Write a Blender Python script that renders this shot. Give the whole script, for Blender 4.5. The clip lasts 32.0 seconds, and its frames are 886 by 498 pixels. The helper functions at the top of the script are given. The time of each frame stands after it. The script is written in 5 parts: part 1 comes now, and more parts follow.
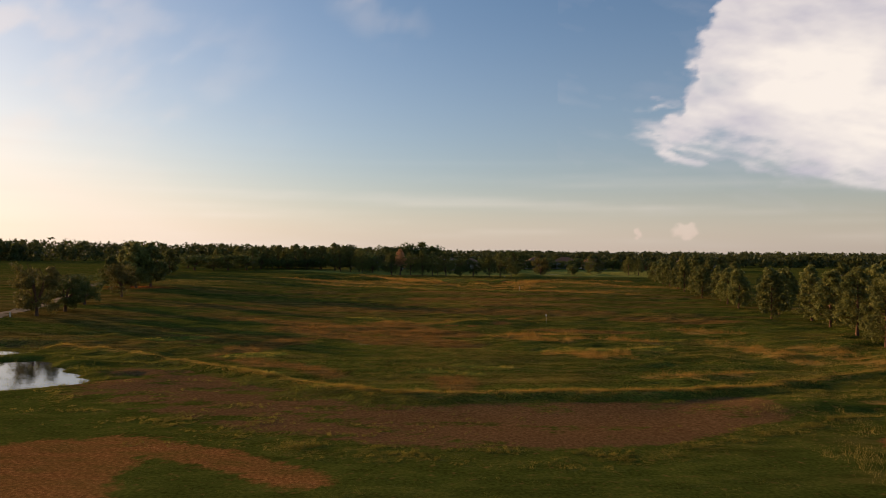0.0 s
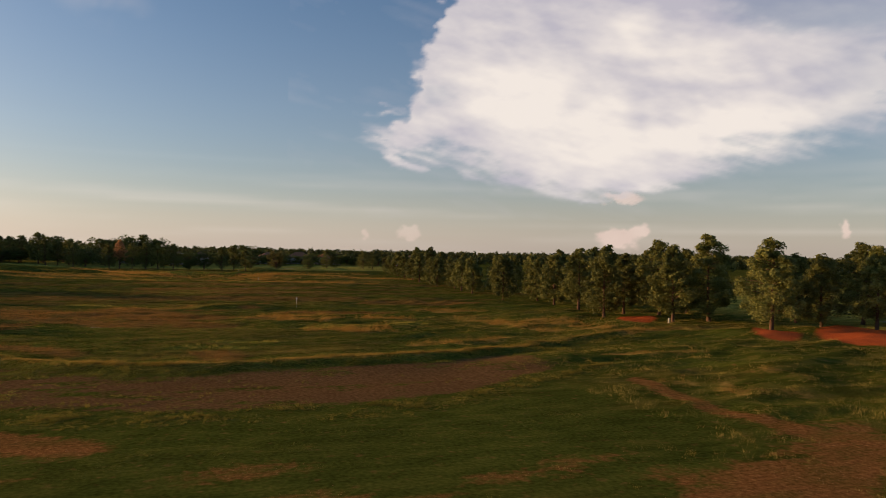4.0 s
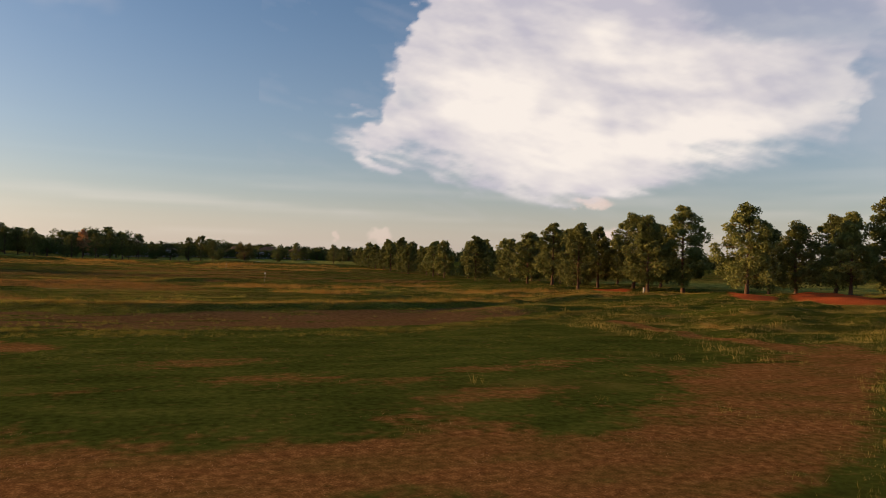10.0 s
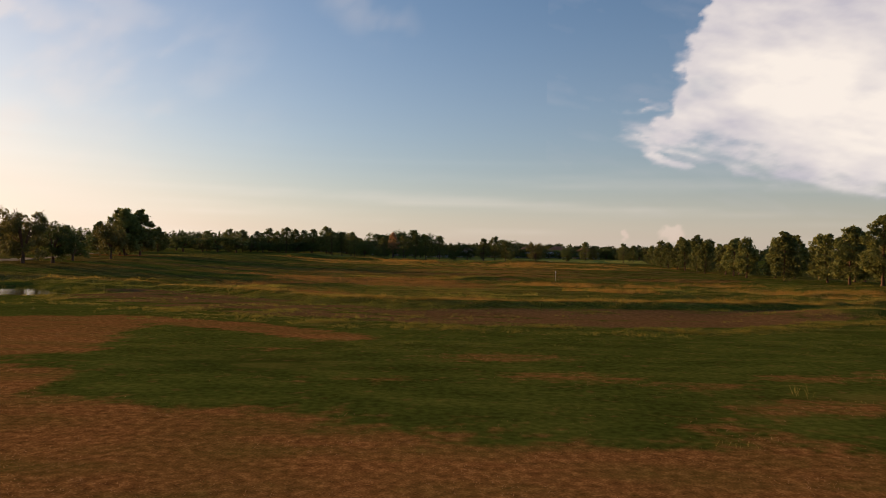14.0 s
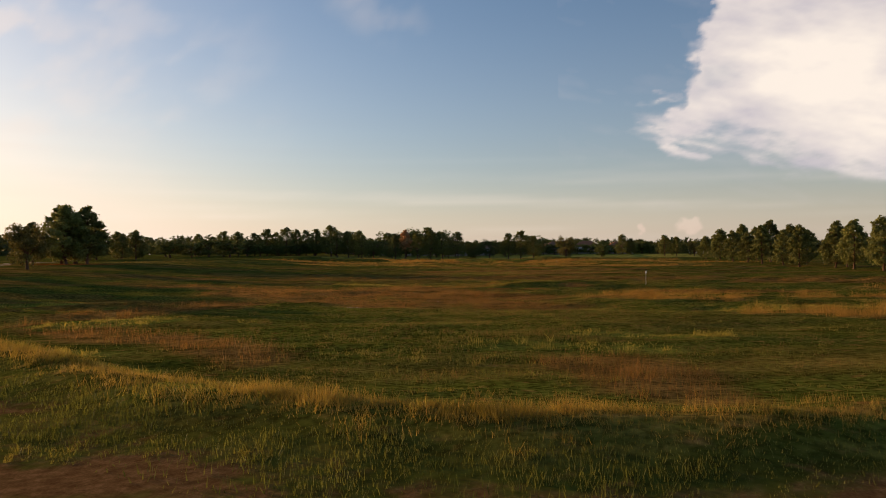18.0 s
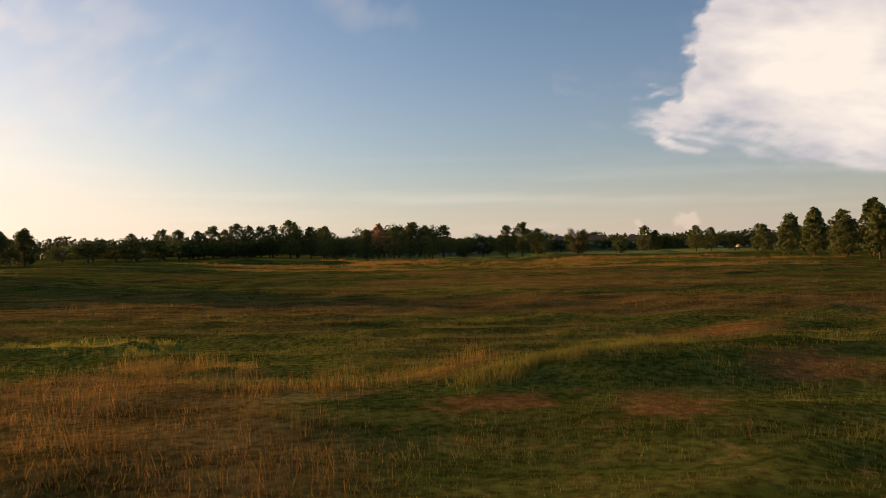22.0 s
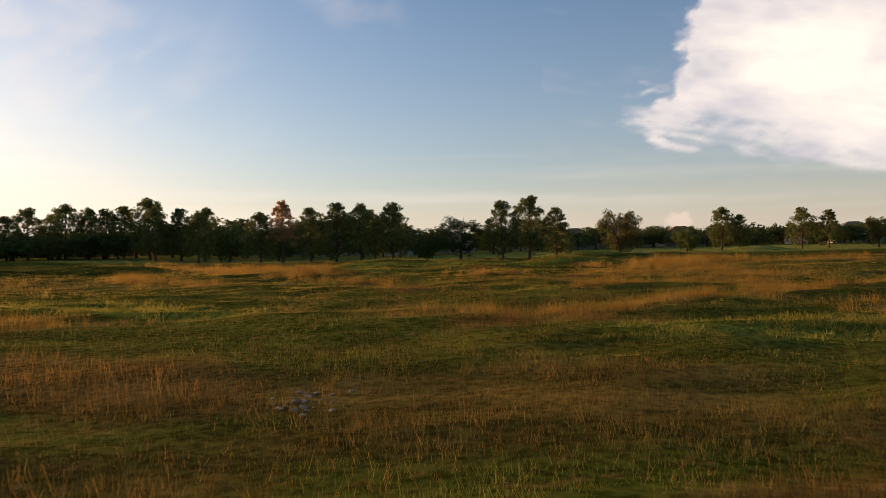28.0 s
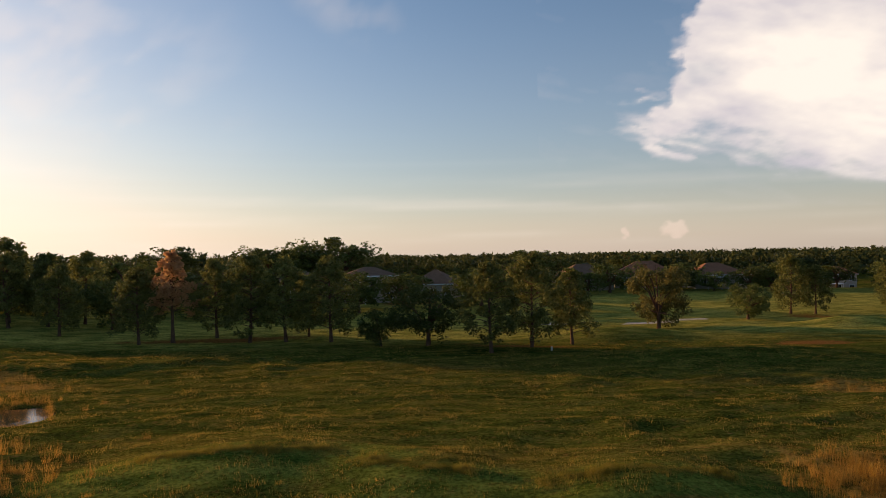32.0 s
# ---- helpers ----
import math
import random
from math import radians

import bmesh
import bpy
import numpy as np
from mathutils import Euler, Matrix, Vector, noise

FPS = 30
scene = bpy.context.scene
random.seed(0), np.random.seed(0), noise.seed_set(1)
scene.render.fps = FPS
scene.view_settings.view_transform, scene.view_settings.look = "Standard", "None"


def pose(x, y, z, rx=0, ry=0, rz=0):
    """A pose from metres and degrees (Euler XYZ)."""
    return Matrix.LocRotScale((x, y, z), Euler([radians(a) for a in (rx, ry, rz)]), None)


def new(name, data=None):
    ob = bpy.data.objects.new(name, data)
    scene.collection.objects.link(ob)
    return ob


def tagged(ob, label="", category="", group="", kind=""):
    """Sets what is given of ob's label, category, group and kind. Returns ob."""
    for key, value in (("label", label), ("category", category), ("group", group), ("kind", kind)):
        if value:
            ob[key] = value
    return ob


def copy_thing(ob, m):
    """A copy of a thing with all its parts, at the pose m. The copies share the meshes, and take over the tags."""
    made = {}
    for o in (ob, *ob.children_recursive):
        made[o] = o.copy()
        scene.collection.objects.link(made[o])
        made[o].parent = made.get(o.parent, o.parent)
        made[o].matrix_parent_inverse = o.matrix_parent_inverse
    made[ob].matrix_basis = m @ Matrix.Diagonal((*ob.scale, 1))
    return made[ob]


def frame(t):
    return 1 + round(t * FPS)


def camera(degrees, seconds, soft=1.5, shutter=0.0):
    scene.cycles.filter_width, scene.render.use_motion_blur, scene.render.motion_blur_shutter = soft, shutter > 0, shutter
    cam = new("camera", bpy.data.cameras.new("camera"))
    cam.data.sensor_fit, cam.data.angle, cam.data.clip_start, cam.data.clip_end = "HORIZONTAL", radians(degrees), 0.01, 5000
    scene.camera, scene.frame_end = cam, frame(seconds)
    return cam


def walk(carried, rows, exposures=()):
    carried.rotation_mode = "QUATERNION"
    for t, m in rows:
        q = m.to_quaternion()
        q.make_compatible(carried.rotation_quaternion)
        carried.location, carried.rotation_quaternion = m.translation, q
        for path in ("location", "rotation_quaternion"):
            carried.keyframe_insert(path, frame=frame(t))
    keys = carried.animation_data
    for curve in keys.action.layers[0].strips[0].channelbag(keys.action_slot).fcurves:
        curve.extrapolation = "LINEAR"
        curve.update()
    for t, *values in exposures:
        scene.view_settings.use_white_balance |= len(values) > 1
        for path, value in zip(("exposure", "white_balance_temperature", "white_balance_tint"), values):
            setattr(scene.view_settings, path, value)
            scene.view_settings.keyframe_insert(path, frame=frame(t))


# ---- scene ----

# ---------------------------------------------------------------- camera
# seconds, x, y, z, yaw, pitch, roll of the drone's camera
PATH = [
    (0.0, 2.54, -1.39, 10.44, 2.00, 0.25, -0.36),
    (0.5, 2.31, -0.54, 9.95, -0.71, 0.36, -0.23),
    (1.0, 1.73, 0.07, 9.50, -6.71, 0.33, -0.79),
    (1.5, 0.89, 0.21, 9.01, -15.08, 0.48, -1.28),
    (2.0, 0.64, 0.31, 8.44, -25.11, 0.80, -1.38),
    (2.5, 0.86, 0.61, 7.84, -33.67, 1.02, -1.15),
    (2.7, 0.81, 0.70, 7.67, -34.62, 1.06, -1.08),
    (3.0, 0.61, 0.73, 7.49, -33.65, 1.00, -1.08),
    (3.5, -0.07, 0.67, 7.51, -28.20, 0.78, -1.14),
    (4.0, -0.68, 0.49, 7.70, -18.96, 0.49, -0.92),
    (4.5, -0.70, 0.28, 7.67, -7.66, 0.36, -1.14),
    (6.5, -1.03, 0.04, 5.35, -10.74, 0.37, -1.39),
    (7.0, -0.72, 1.27, 4.63, -17.27, 0.67, -1.69),
    (7.5, -0.34, 2.14, 4.01, -21.69, 0.90, -1.75),
    (8.0, -0.19, 2.46, 3.57, -22.45, 0.94, -1.77),
    (8.5, -0.11, 2.54, 3.38, -22.95, 0.92, -1.70),
    (9.0, -0.08, 2.52, 3.38, -23.54, 0.92, -1.65),
    (9.5, -0.08, 2.56, 3.43, -23.59, 0.92, -1.58),
    (10.0, -0.29, 2.20, 3.52, -21.25, 0.82, -1.47),
    (10.5, -0.59, 1.35, 3.67, -15.38, 0.62, -1.30),
    (11.0, -0.42, 0.49, 3.71, -7.66, 0.45, -1.30),
    (11.5, -0.22, -0.05, 3.64, -4.35, 0.40, -1.26),
    (12.0, 0.04, -0.60, 3.60, -0.20, 0.35, -1.28),
    (12.5, 0.10, -0.71, 3.57, 0.02, 0.26, -1.30),
    (13.0, 0.00, -0.00, 3.46, 0.00, 0.31, -1.11),
    (13.5, -0.22, 1.16, 3.41, -0.02, 0.30, -1.17),
    (14.0, -0.39, 2.79, 3.42, 0.98, 0.29, -1.08),
    (14.5, -0.57, 4.88, 3.49, 1.43, 0.25, -0.96),
    (16.5, -1.98, 23.19, 3.29, 2.15, 0.28, 0.00),
    (17.0, -2.26, 28.51, 3.16, 2.17, 0.28, 0.21),
    (17.5, -2.55, 33.95, 3.03, 2.09, 0.28, 0.37),
    (18.0, -2.65, 39.51, 2.98, 2.11, 0.25, 0.55),
    (18.5, -2.68, 45.28, 2.97, 2.08, 0.24, 0.72),
    (19.0, -2.64, 51.42, 2.94, 2.18, 0.22, 0.88),
    (19.5, -2.46, 58.13, 2.90, 2.16, 0.22, 1.05),
    (20.0, -2.15, 65.23, 2.78, 2.04, 0.23, 1.24),
    (20.5, -1.77, 72.23, 2.61, 1.96, 0.23, 1.36),
    (21.0, -1.26, 79.02, 2.58, 1.95, 0.22, 1.53),
    (21.5, -0.70, 85.85, 2.62, 1.93, 0.19, 1.51),
    (22.0, -0.53, 93.43, 2.58, 1.81, 0.19, 1.49),
    (22.5, -0.78, 101.22, 2.33, 1.62, 0.21, 1.53),
    (23.0, -0.45, 109.74, 2.36, 1.48, 0.17, 1.48),
    (23.5, 0.07, 118.25, 2.33, 1.31, 0.17, 1.44),
    (24.0, 0.52, 126.49, 2.31, 1.29, 0.22, 1.54),
    (24.5, 0.92, 134.46, 2.29, 1.19, 0.22, 1.55),
    (25.0, 1.31, 142.29, 2.26, 1.14, 0.24, 1.51),
    (25.5, 1.73, 150.04, 2.25, 1.12, 0.24, 1.45),
    (27.5, 3.63, 180.34, 2.10, 1.08, 0.08, 1.34),
    (28.0, 3.52, 187.64, 1.71, 0.92, 0.22, 1.50),
    (28.5, 3.83, 195.17, 1.72, 0.99, 0.22, 1.40),
    (29.0, 4.18, 202.58, 1.80, 1.07, 0.18, 1.30),
    (29.5, 4.59, 209.35, 2.15, 1.15, 0.27, 1.26),
    (30.0, 5.05, 215.01, 3.08, 0.95, 0.35, 1.39),
    (30.5, 5.62, 219.54, 4.62, 0.80, 0.47, 1.43),
    (31.0, 6.20, 223.08, 6.40, 0.66, 0.57, 1.44),
    (31.5, 6.64, 225.97, 8.27, 0.54, 0.62, 1.38),
    (32.0, 7.04, 228.65, 10.11, 0.49, 0.67, 1.18),
]
cam = camera(62.18, 32.0, soft=0.6, shutter=0.06)
walk(cam, [(t, pose(x, y, z, 90 + pitch, roll, yaw)) for t, x, y, z, yaw, pitch, roll in PATH],
     exposures=[(0.0, 1.45, 6400, 14), (1.5, 1.43, 6400, 14), (3.0, 1.35, 6400, 14), (4.3, 1.34, 6350, 14), (6.7, 1.42, 6400, 14), (11.0, 1.43, 6350, 14),
                (14.0, 1.43, 6450, 14), (17.0, 1.46, 6650, 14), (25.0, 1.51, 6600, 14), (28.0, 1.65, 6600, 14), (30.0, 1.68, 6600, 14), (31.0, 1.71, 6600, 14), (32.0, 1.57, 6600, 14)])

# ---------------------------------------------------------------- world, sun
SUN_LEFT, SUN_UP = 62.0, 8.2          # degrees to the left of +y, degrees above the horizon
world = bpy.data.worlds.new("evening_sky")
scene.world = world
world.use_nodes = True
wn, wl = world.node_tree.nodes, world.node_tree.links
sky = wn.new("ShaderNodeTexSky")
sky.sky_type = 'NISHITA'
sky.sun_disc = False
sky.sun_elevation, sky.sun_rotation = radians(SUN_UP), radians(-SUN_LEFT)
sky.air_density, sky.dust_density, sky.ozone_density = 1.0, 1.4, 3.0
wl.new(sky.outputs[0], wn["Background"].inputs[0])
wn["Background"].inputs[1].default_value = 0.057

sun_data = bpy.data.lights.new("sun", 'SUN')
sun_data.energy, sun_data.angle, sun_data.color = 4.2, radians(1.0), (1.0, 0.62, 0.27)
sun = new("sun", sun_data)
a, e = radians(SUN_LEFT), radians(SUN_UP)
sun_way = Vector((-math.sin(a) * math.cos(e), math.cos(a) * math.cos(e), math.sin(e)))
sun.matrix_world = Matrix.Translation(sun_way * 300) @ (-sun_way).to_track_quat("-Z", "Y").to_matrix().to_4x4()


# ---------------------------------------------------------------- small tools
def vnoise(x, y, seed=0):
    """Value noise in 0..1 on arrays."""
    xi, yi = np.floor(x).astype(np.int64), np.floor(y).astype(np.int64)
    fx, fy = x - xi, y - yi
    fx, fy = fx * fx * (3 - 2 * fx), fy * fy * (3 - 2 * fy)

    def h(i, j):
        n = (i * 374761393 + j * 668265263 + seed * 144269) & 0x7fffffff
        n = ((n ^ (n >> 13)) * 1274126177) & 0x7fffffff
        return ((n ^ (n >> 16)) & 0xffff) / 65535.0
    return ((h(xi, yi) * (1 - fx) + h(xi + 1, yi) * fx) * (1 - fy)
            + (h(xi, yi + 1) * (1 - fx) + h(xi + 1, yi + 1) * fx) * fy)


def fbm(x, y, seed=0, octaves=4):
    s, amp, tot = 0.0, 1.0, 0.0
    for k in range(octaves):
        s = s + amp * vnoise(x * 2 ** k + 17.3 * k, y * 2 ** k - 9.1 * k, seed + k)
        tot += amp
        amp *= 0.5
    return s / tot


def step(a, b, v):
    u = np.clip((v - a) / (b - a), 0, 1)
    return u * u * (3 - 2 * u)


def blob(x, y, cx, cy, rx, ry, turn=0.0):
    """A soft ellipse: 1 in the middle, 0 at its edge and beyond."""
    c, s = math.cos(radians(turn)), math.sin(radians(turn))
    dx, dy = x - cx, y - cy
    u, v = (dx * c + dy * s) / rx, (-dx * s + dy * c) / ry
    return np.clip(1 - np.sqrt(u * u + v * v), 0, 1)


def rim_line(x):
    """The grassy bank behind the bare strip."""
    return np.interp(x, (-48, -35, -24, -16, -12, -9, -5, -2, 1, 5, 10, 16, 23, 32, 44), (80, 73, 66.5, 60, 57, 54.6, 52.6, 51.5, 51.2, 52.3, 52.8, 53.3, 55.6, 61, 66))


def weed_line(x):
    """The weedy edge in front of the bare strip."""
    return np.interp(x, (-40, -27, -18, -12, -7, -1, 8, 13, 22, 32), (58, 50, 44.6, 41, 37.8, 36.9, 36.2, 37.4, 43.4, 50))


def soil_line(x):
    """The near edge of the bare strip itself."""
    return np.interp(x, (-30, -19, -9.5, -1.6, 3, 8, 14, 22, 28), (57, 51, 46, 41, 38.8, 37.9, 39, 45, 50))


def strokes(x, y, lines):
    """Soft brush strokes over the plan: 1 along each line, 0 at its half-width."""
    best = np.zeros_like(x)
    for x0, y0, x1, y1, w in lines:
        near = (np.abs(x - (x0 + x1) / 2) < abs(x1 - x0) / 2 + w) & (np.abs(y - (y0 + y1) / 2) < abs(y1 - y0) / 2 + w)
        if near.any():
            dx, dy = x1 - x0, y1 - y0
            px_, py_ = x[near], y[near]
            u = np.clip(((px_ - x0) * dx + (py_ - y0) * dy) / (dx * dx + dy * dy + 1e-6), 0, 1)
            best[near] = np.maximum(best[near], np.clip(1 - np.hypot(px_ - x0 - u * dx, py_ - y0 - u * dy) / w, 0, 1))
    return best


# tall golden grass, rust-brown seed heads and bright weeds: x, y to x, y, half-width
GOLD_LINES = [(7.8, 94, 14.4, 89, 3.2), (20.9, 90.5, 24.3, 87.6, 2.6), (32, 104, 38, 99.6, 3.5), (11, 71.2, 19, 74.7, 2.2), (19.7, 62.9, 27, 64.6, 1.8)]
GOLD_LINES += [(33, 90, 36, 72, 3.6), (41, 82, 41, 67, 3.6), (10.6, 73.9, 19, 79, 2.6), (7.3, 95, 16.5, 99.4, 2.6), (10.6, 88.6, 17, 92, 2.2)]
GOLD_LINES += [(-10.5, 115.5, -7, 113.8, 1.8), (-5.2, 109.7, -3, 109.7, 1.4), (-2.9, 110, -0.2, 112.2, 1.0), (19, 213, 46, 197, 4), (37, 258, 64, 224, 5)]
GOLD_LINES += [(1.2, 211.6, 5.4, 212.6, 1.8), (5.4, 212.6, 9.6, 214.5, 2.2), (9.6, 214.5, 16, 219, 2.3), (16, 219, 28, 227, 2.8), (17.5, 234, 20, 225, 2.2)]
GOLD_LINES += [(-46, 229, -24, 223, 3), (-62, 250, -30, 240, 4), (-24, 248, -13, 237, 2.8), (-17, 254, -9, 247, 2.8), (10.5, 226, 14, 231, 1.5), (16.5, 244, 23, 234.5, 2.8)]
GOLD_LINES += [(-33, 275, -12, 256, 4.5), (-10, 250, -6.6, 246.5, 2.0), (-6.4, 242.4, -2.2, 238.3, 2.2), (2.2, 237.2, 9, 238.4, 1.6), (13, 240.6, 17.2, 238, 1.8)]
GOLD_LINES += [(21.5, 253, 29, 263, 3.2), (23.5, 247, 21, 238, 3.2), (24, 263.5, 34, 262, 2.8), (-20, 219, -10, 212, 3), (-40, 300, -28, 290, 4), (36, 284, 60, 270, 4)]
GOLD_LINES += [(31.2, 51.3, 38, 50.5, 1.4), (40.7, 64.4, 48.3, 66.3, 1.9), (30.2, 38.5, 29.4, 35.3, 0.7), (35, 40, 35.6, 36.5, 0.9), (29.8, 35.9, 32.6, 33.7, 0.6)]
GOLD_LINES += [(33.5, 24.9, 32.9, 23.1, 0.7), (27.3, 41.1, 28, 39.2, 0.6), (27.2, 21.2, 26.3, 19.5, 0.6)]
GOLD_LINES += [(10.5, 226.5, 12.1, 227.5, 1.1), (4.7, 227.2, 5.8, 226.8, 0.5), (12, 230.4, 12.2, 229, 0.5), (-1.1, 229.2, -0.4, 230.1, 0.6), (12.1, 234.4, 12.7, 235.1, 0.4), (2, 227, 3.3, 227, 0.5)]
RUST_LINES = [(-48, 135, -36, 133, 4.5), (-34, 114, -19.4, 107, 4), (-20, 106, -8, 99, 4.5), (-8, 98.6, 2, 97.4, 4.5), (-22.5, 101, -7, 87, 4.5), (-5.4, 95, 1.4, 84, 4)]
RUST_LINES += [(-21, 76, -18.6, 89, 3.6), (-21.7, 71.8, -15.2, 66.2, 2.6), (-14.1, 66, -8.9, 60.5, 2.2), (0.8, 61, 2.0, 54.8, 1.6), (-10, 110, -3, 99, 4.5), (13, 104, 24, 101, 3)]
RUST_LINES += [(-24, 137, 24, 134, 8), (8, 152, 26, 156, 5), (-24, 150, -8, 153, 4), (-6, 170, 26, 172, 6), (8, 192, 13, 190, 4), (-12, 202.6, -3, 201.2, 3.6), (4, 208.5, 9, 210, 2.0), (30, 122, 42, 116, 5)]
LIME_LINES = [(6.7, 227.5, 8.7, 227.4, 0.7), (6.9, 226, 8.7, 226.1, 0.6), (-7.3, 235, -6.1, 235.3, 0.8), (-3.5, 243.5, -2.9, 246.3, 0.8)]
LIME_LINES += [(-21, 72, -17, 73, 1.8), (-35, 85, -31, 89, 2.2), (-18, 62.6, -14.4, 61.2, 1.1), (-12.8, 58.4, -10.8, 57.7, 0.8), (-9.4, 54.6, -6.4, 53.9, 0.8)]
RUST_LINES += [(7.7, 237.9, 12.8, 239.1, 1.3), (-3.2, 235.5, -2.8, 239.9, 1.3), (0.5, 228.7, 2.1, 230.3, 1.2), (1.7, 228.8, 2.9, 231.4, 0.9), (-1.5, 231.5, -0.2, 232.5, 0.9)]
# knoll tops and crests: sunlight painted as brighter green ground
KNOLL_SUNLIT = [(-0.5, 109.9, 2, 112.2, 0.8), (2, 112.2, 5.7, 114.5, 0.8), (-12, 251.5, -5, 252.5, 3), (-10, 262, 3, 264.5, 3.5), (4, 260.5, 9, 260, 2.6), (11, 258.5, 19, 259.5, 3), (-4, 254, 4, 258, 2.5)]
LIME_LINES += [(-5, 52.5, -3.2, 52.5, 0.6), (1.5, 67, 6, 66.2, 1.1), (-16.6, 120.6, -12, 120, 1.8), (-20, 225, -6, 216, 3.5), (9, 206, 17, 205, 2.6), (12, 80, 24, 82, 2), (-2, 64, 3, 63, 1.4)]


def ground_z(x, y):
    """The height of the ground."""
    x, y = np.asarray(x, float), np.asarray(y, float)
    near = np.exp(-((x - 5) / 90.0) ** 2)
    z = -0.55 * near * step(50, 100, y) * (1 - step(215, 262, y))
    z = z + 1.7 * step(285, 450, y) + 0.5 * step(28, 50, x) * (1 - step(90, 140, y))
    z = z + 1.5 * step(25, 75, -x) * step(60, 110, y)
    z = z + 0.36 * np.exp(-((y - rim_line(x)) / 1.5) ** 2) * (1 - step(36, 48, np.abs(x)))
    z = z - 0.16 * np.exp(-((y - 0.5 * (soil_line(x) + rim_line(x))) / 4.0) ** 2) * (1 - step(18, 30, np.abs(x)))
    z = z + 0.35 * (fbm(x / 23, y / 15, 5, 3) - 0.5) * step(48, 62, y)
    z = z + (0.42 * (fbm(x / 11, y / 5, 6, 3) - 0.5) + 0.16 * (fbm(x / 3.5, y / 2.2, 8, 2) - 0.5)) * (0.12 + 0.88 * step(50, 60, y)) * (1 - step(420, 520, y))
    hum = 1 - np.abs(2 * fbm(x / 6.5, y / 3.2, 9, 3) - 1)
    z = z + 0.34 * (hum ** 3 - 0.4) * np.maximum(step(52, 60, y), step(20, 30, x) * step(22, 30, y)) * (1 - step(300, 340, y)) * step(0.30, 0.60, fbm(x / 30, y / 18, 10, 2))
    # tee mounds, knolls and the bank in front of the far row
    for cx, cy, rx, ry, hh, turn in ((-3.5, 265, 11, 7.6, 1.0, 3), (6.0, 262.5, 7, 6.0, 0.8, -14), (-9, 251.5, 6.5, 5.4, 0.75, 8), (7, 254, 6, 4.6, 0.4, -8),
                                     (15.2, 260.4, 8.5, 7.0, 1.05, 3), (5.5, 112.6, 9, 4.4, 0.75, 6), (27, 318, 14, 8, 1.0, 0),
                                     (-34, 268, 13, 6, 1.0, 0), (-52, 262, 14, 7, 1.2, 10), (60, 326, 9, 6, 1.0, 0),
                                     (32, 300, 22, 7, 0.7, 8), (38, 40, 12, 5, 0.5, 30), (52.0, 58.0, 6, 6.5, 0.55, 40), (62, 57, 9, 8, 0.65, 40), (75, 57, 8, 8, 0.6, 35), (24, 50, 9, 4, 0.35, 20),
                                     (-30, 300, 24, 8, 0.6, 0)):
        b = blob(x, y, cx, cy, rx, ry, turn)
        z = z + hh * b * b * (3 - 2 * b)
    # the pond's hollow and the small pool by the far mounds
    z = z - 0.5 * step(0.0, 0.3, pond_mask(x, y))
    dip = blob(x, y, 126, 455, 75, 62)
    z = z - 4.4 * dip * dip * (3 - 2 * dip)
    far = np.hypot(x, y - 150)
    return z * (1 - step(700, 1500, far))


def pond_mask(x, y):
    m = np.maximum.reduce([blob(x, y, -41, 61, 10, 9, 25), blob(x, y, -50, 72, 12, 7, 50), blob(x, y, -57, 60, 16, 10, 0), blob(x, y, -36, 57, 9, 6.5, 10),
                           blob(x, y, -23.5, 278.5, 3.4, 5, 20)])
    return m + 0.40 * (fbm(x / 4, y / 3, 31, 3) - 0.62) * (m > 0)


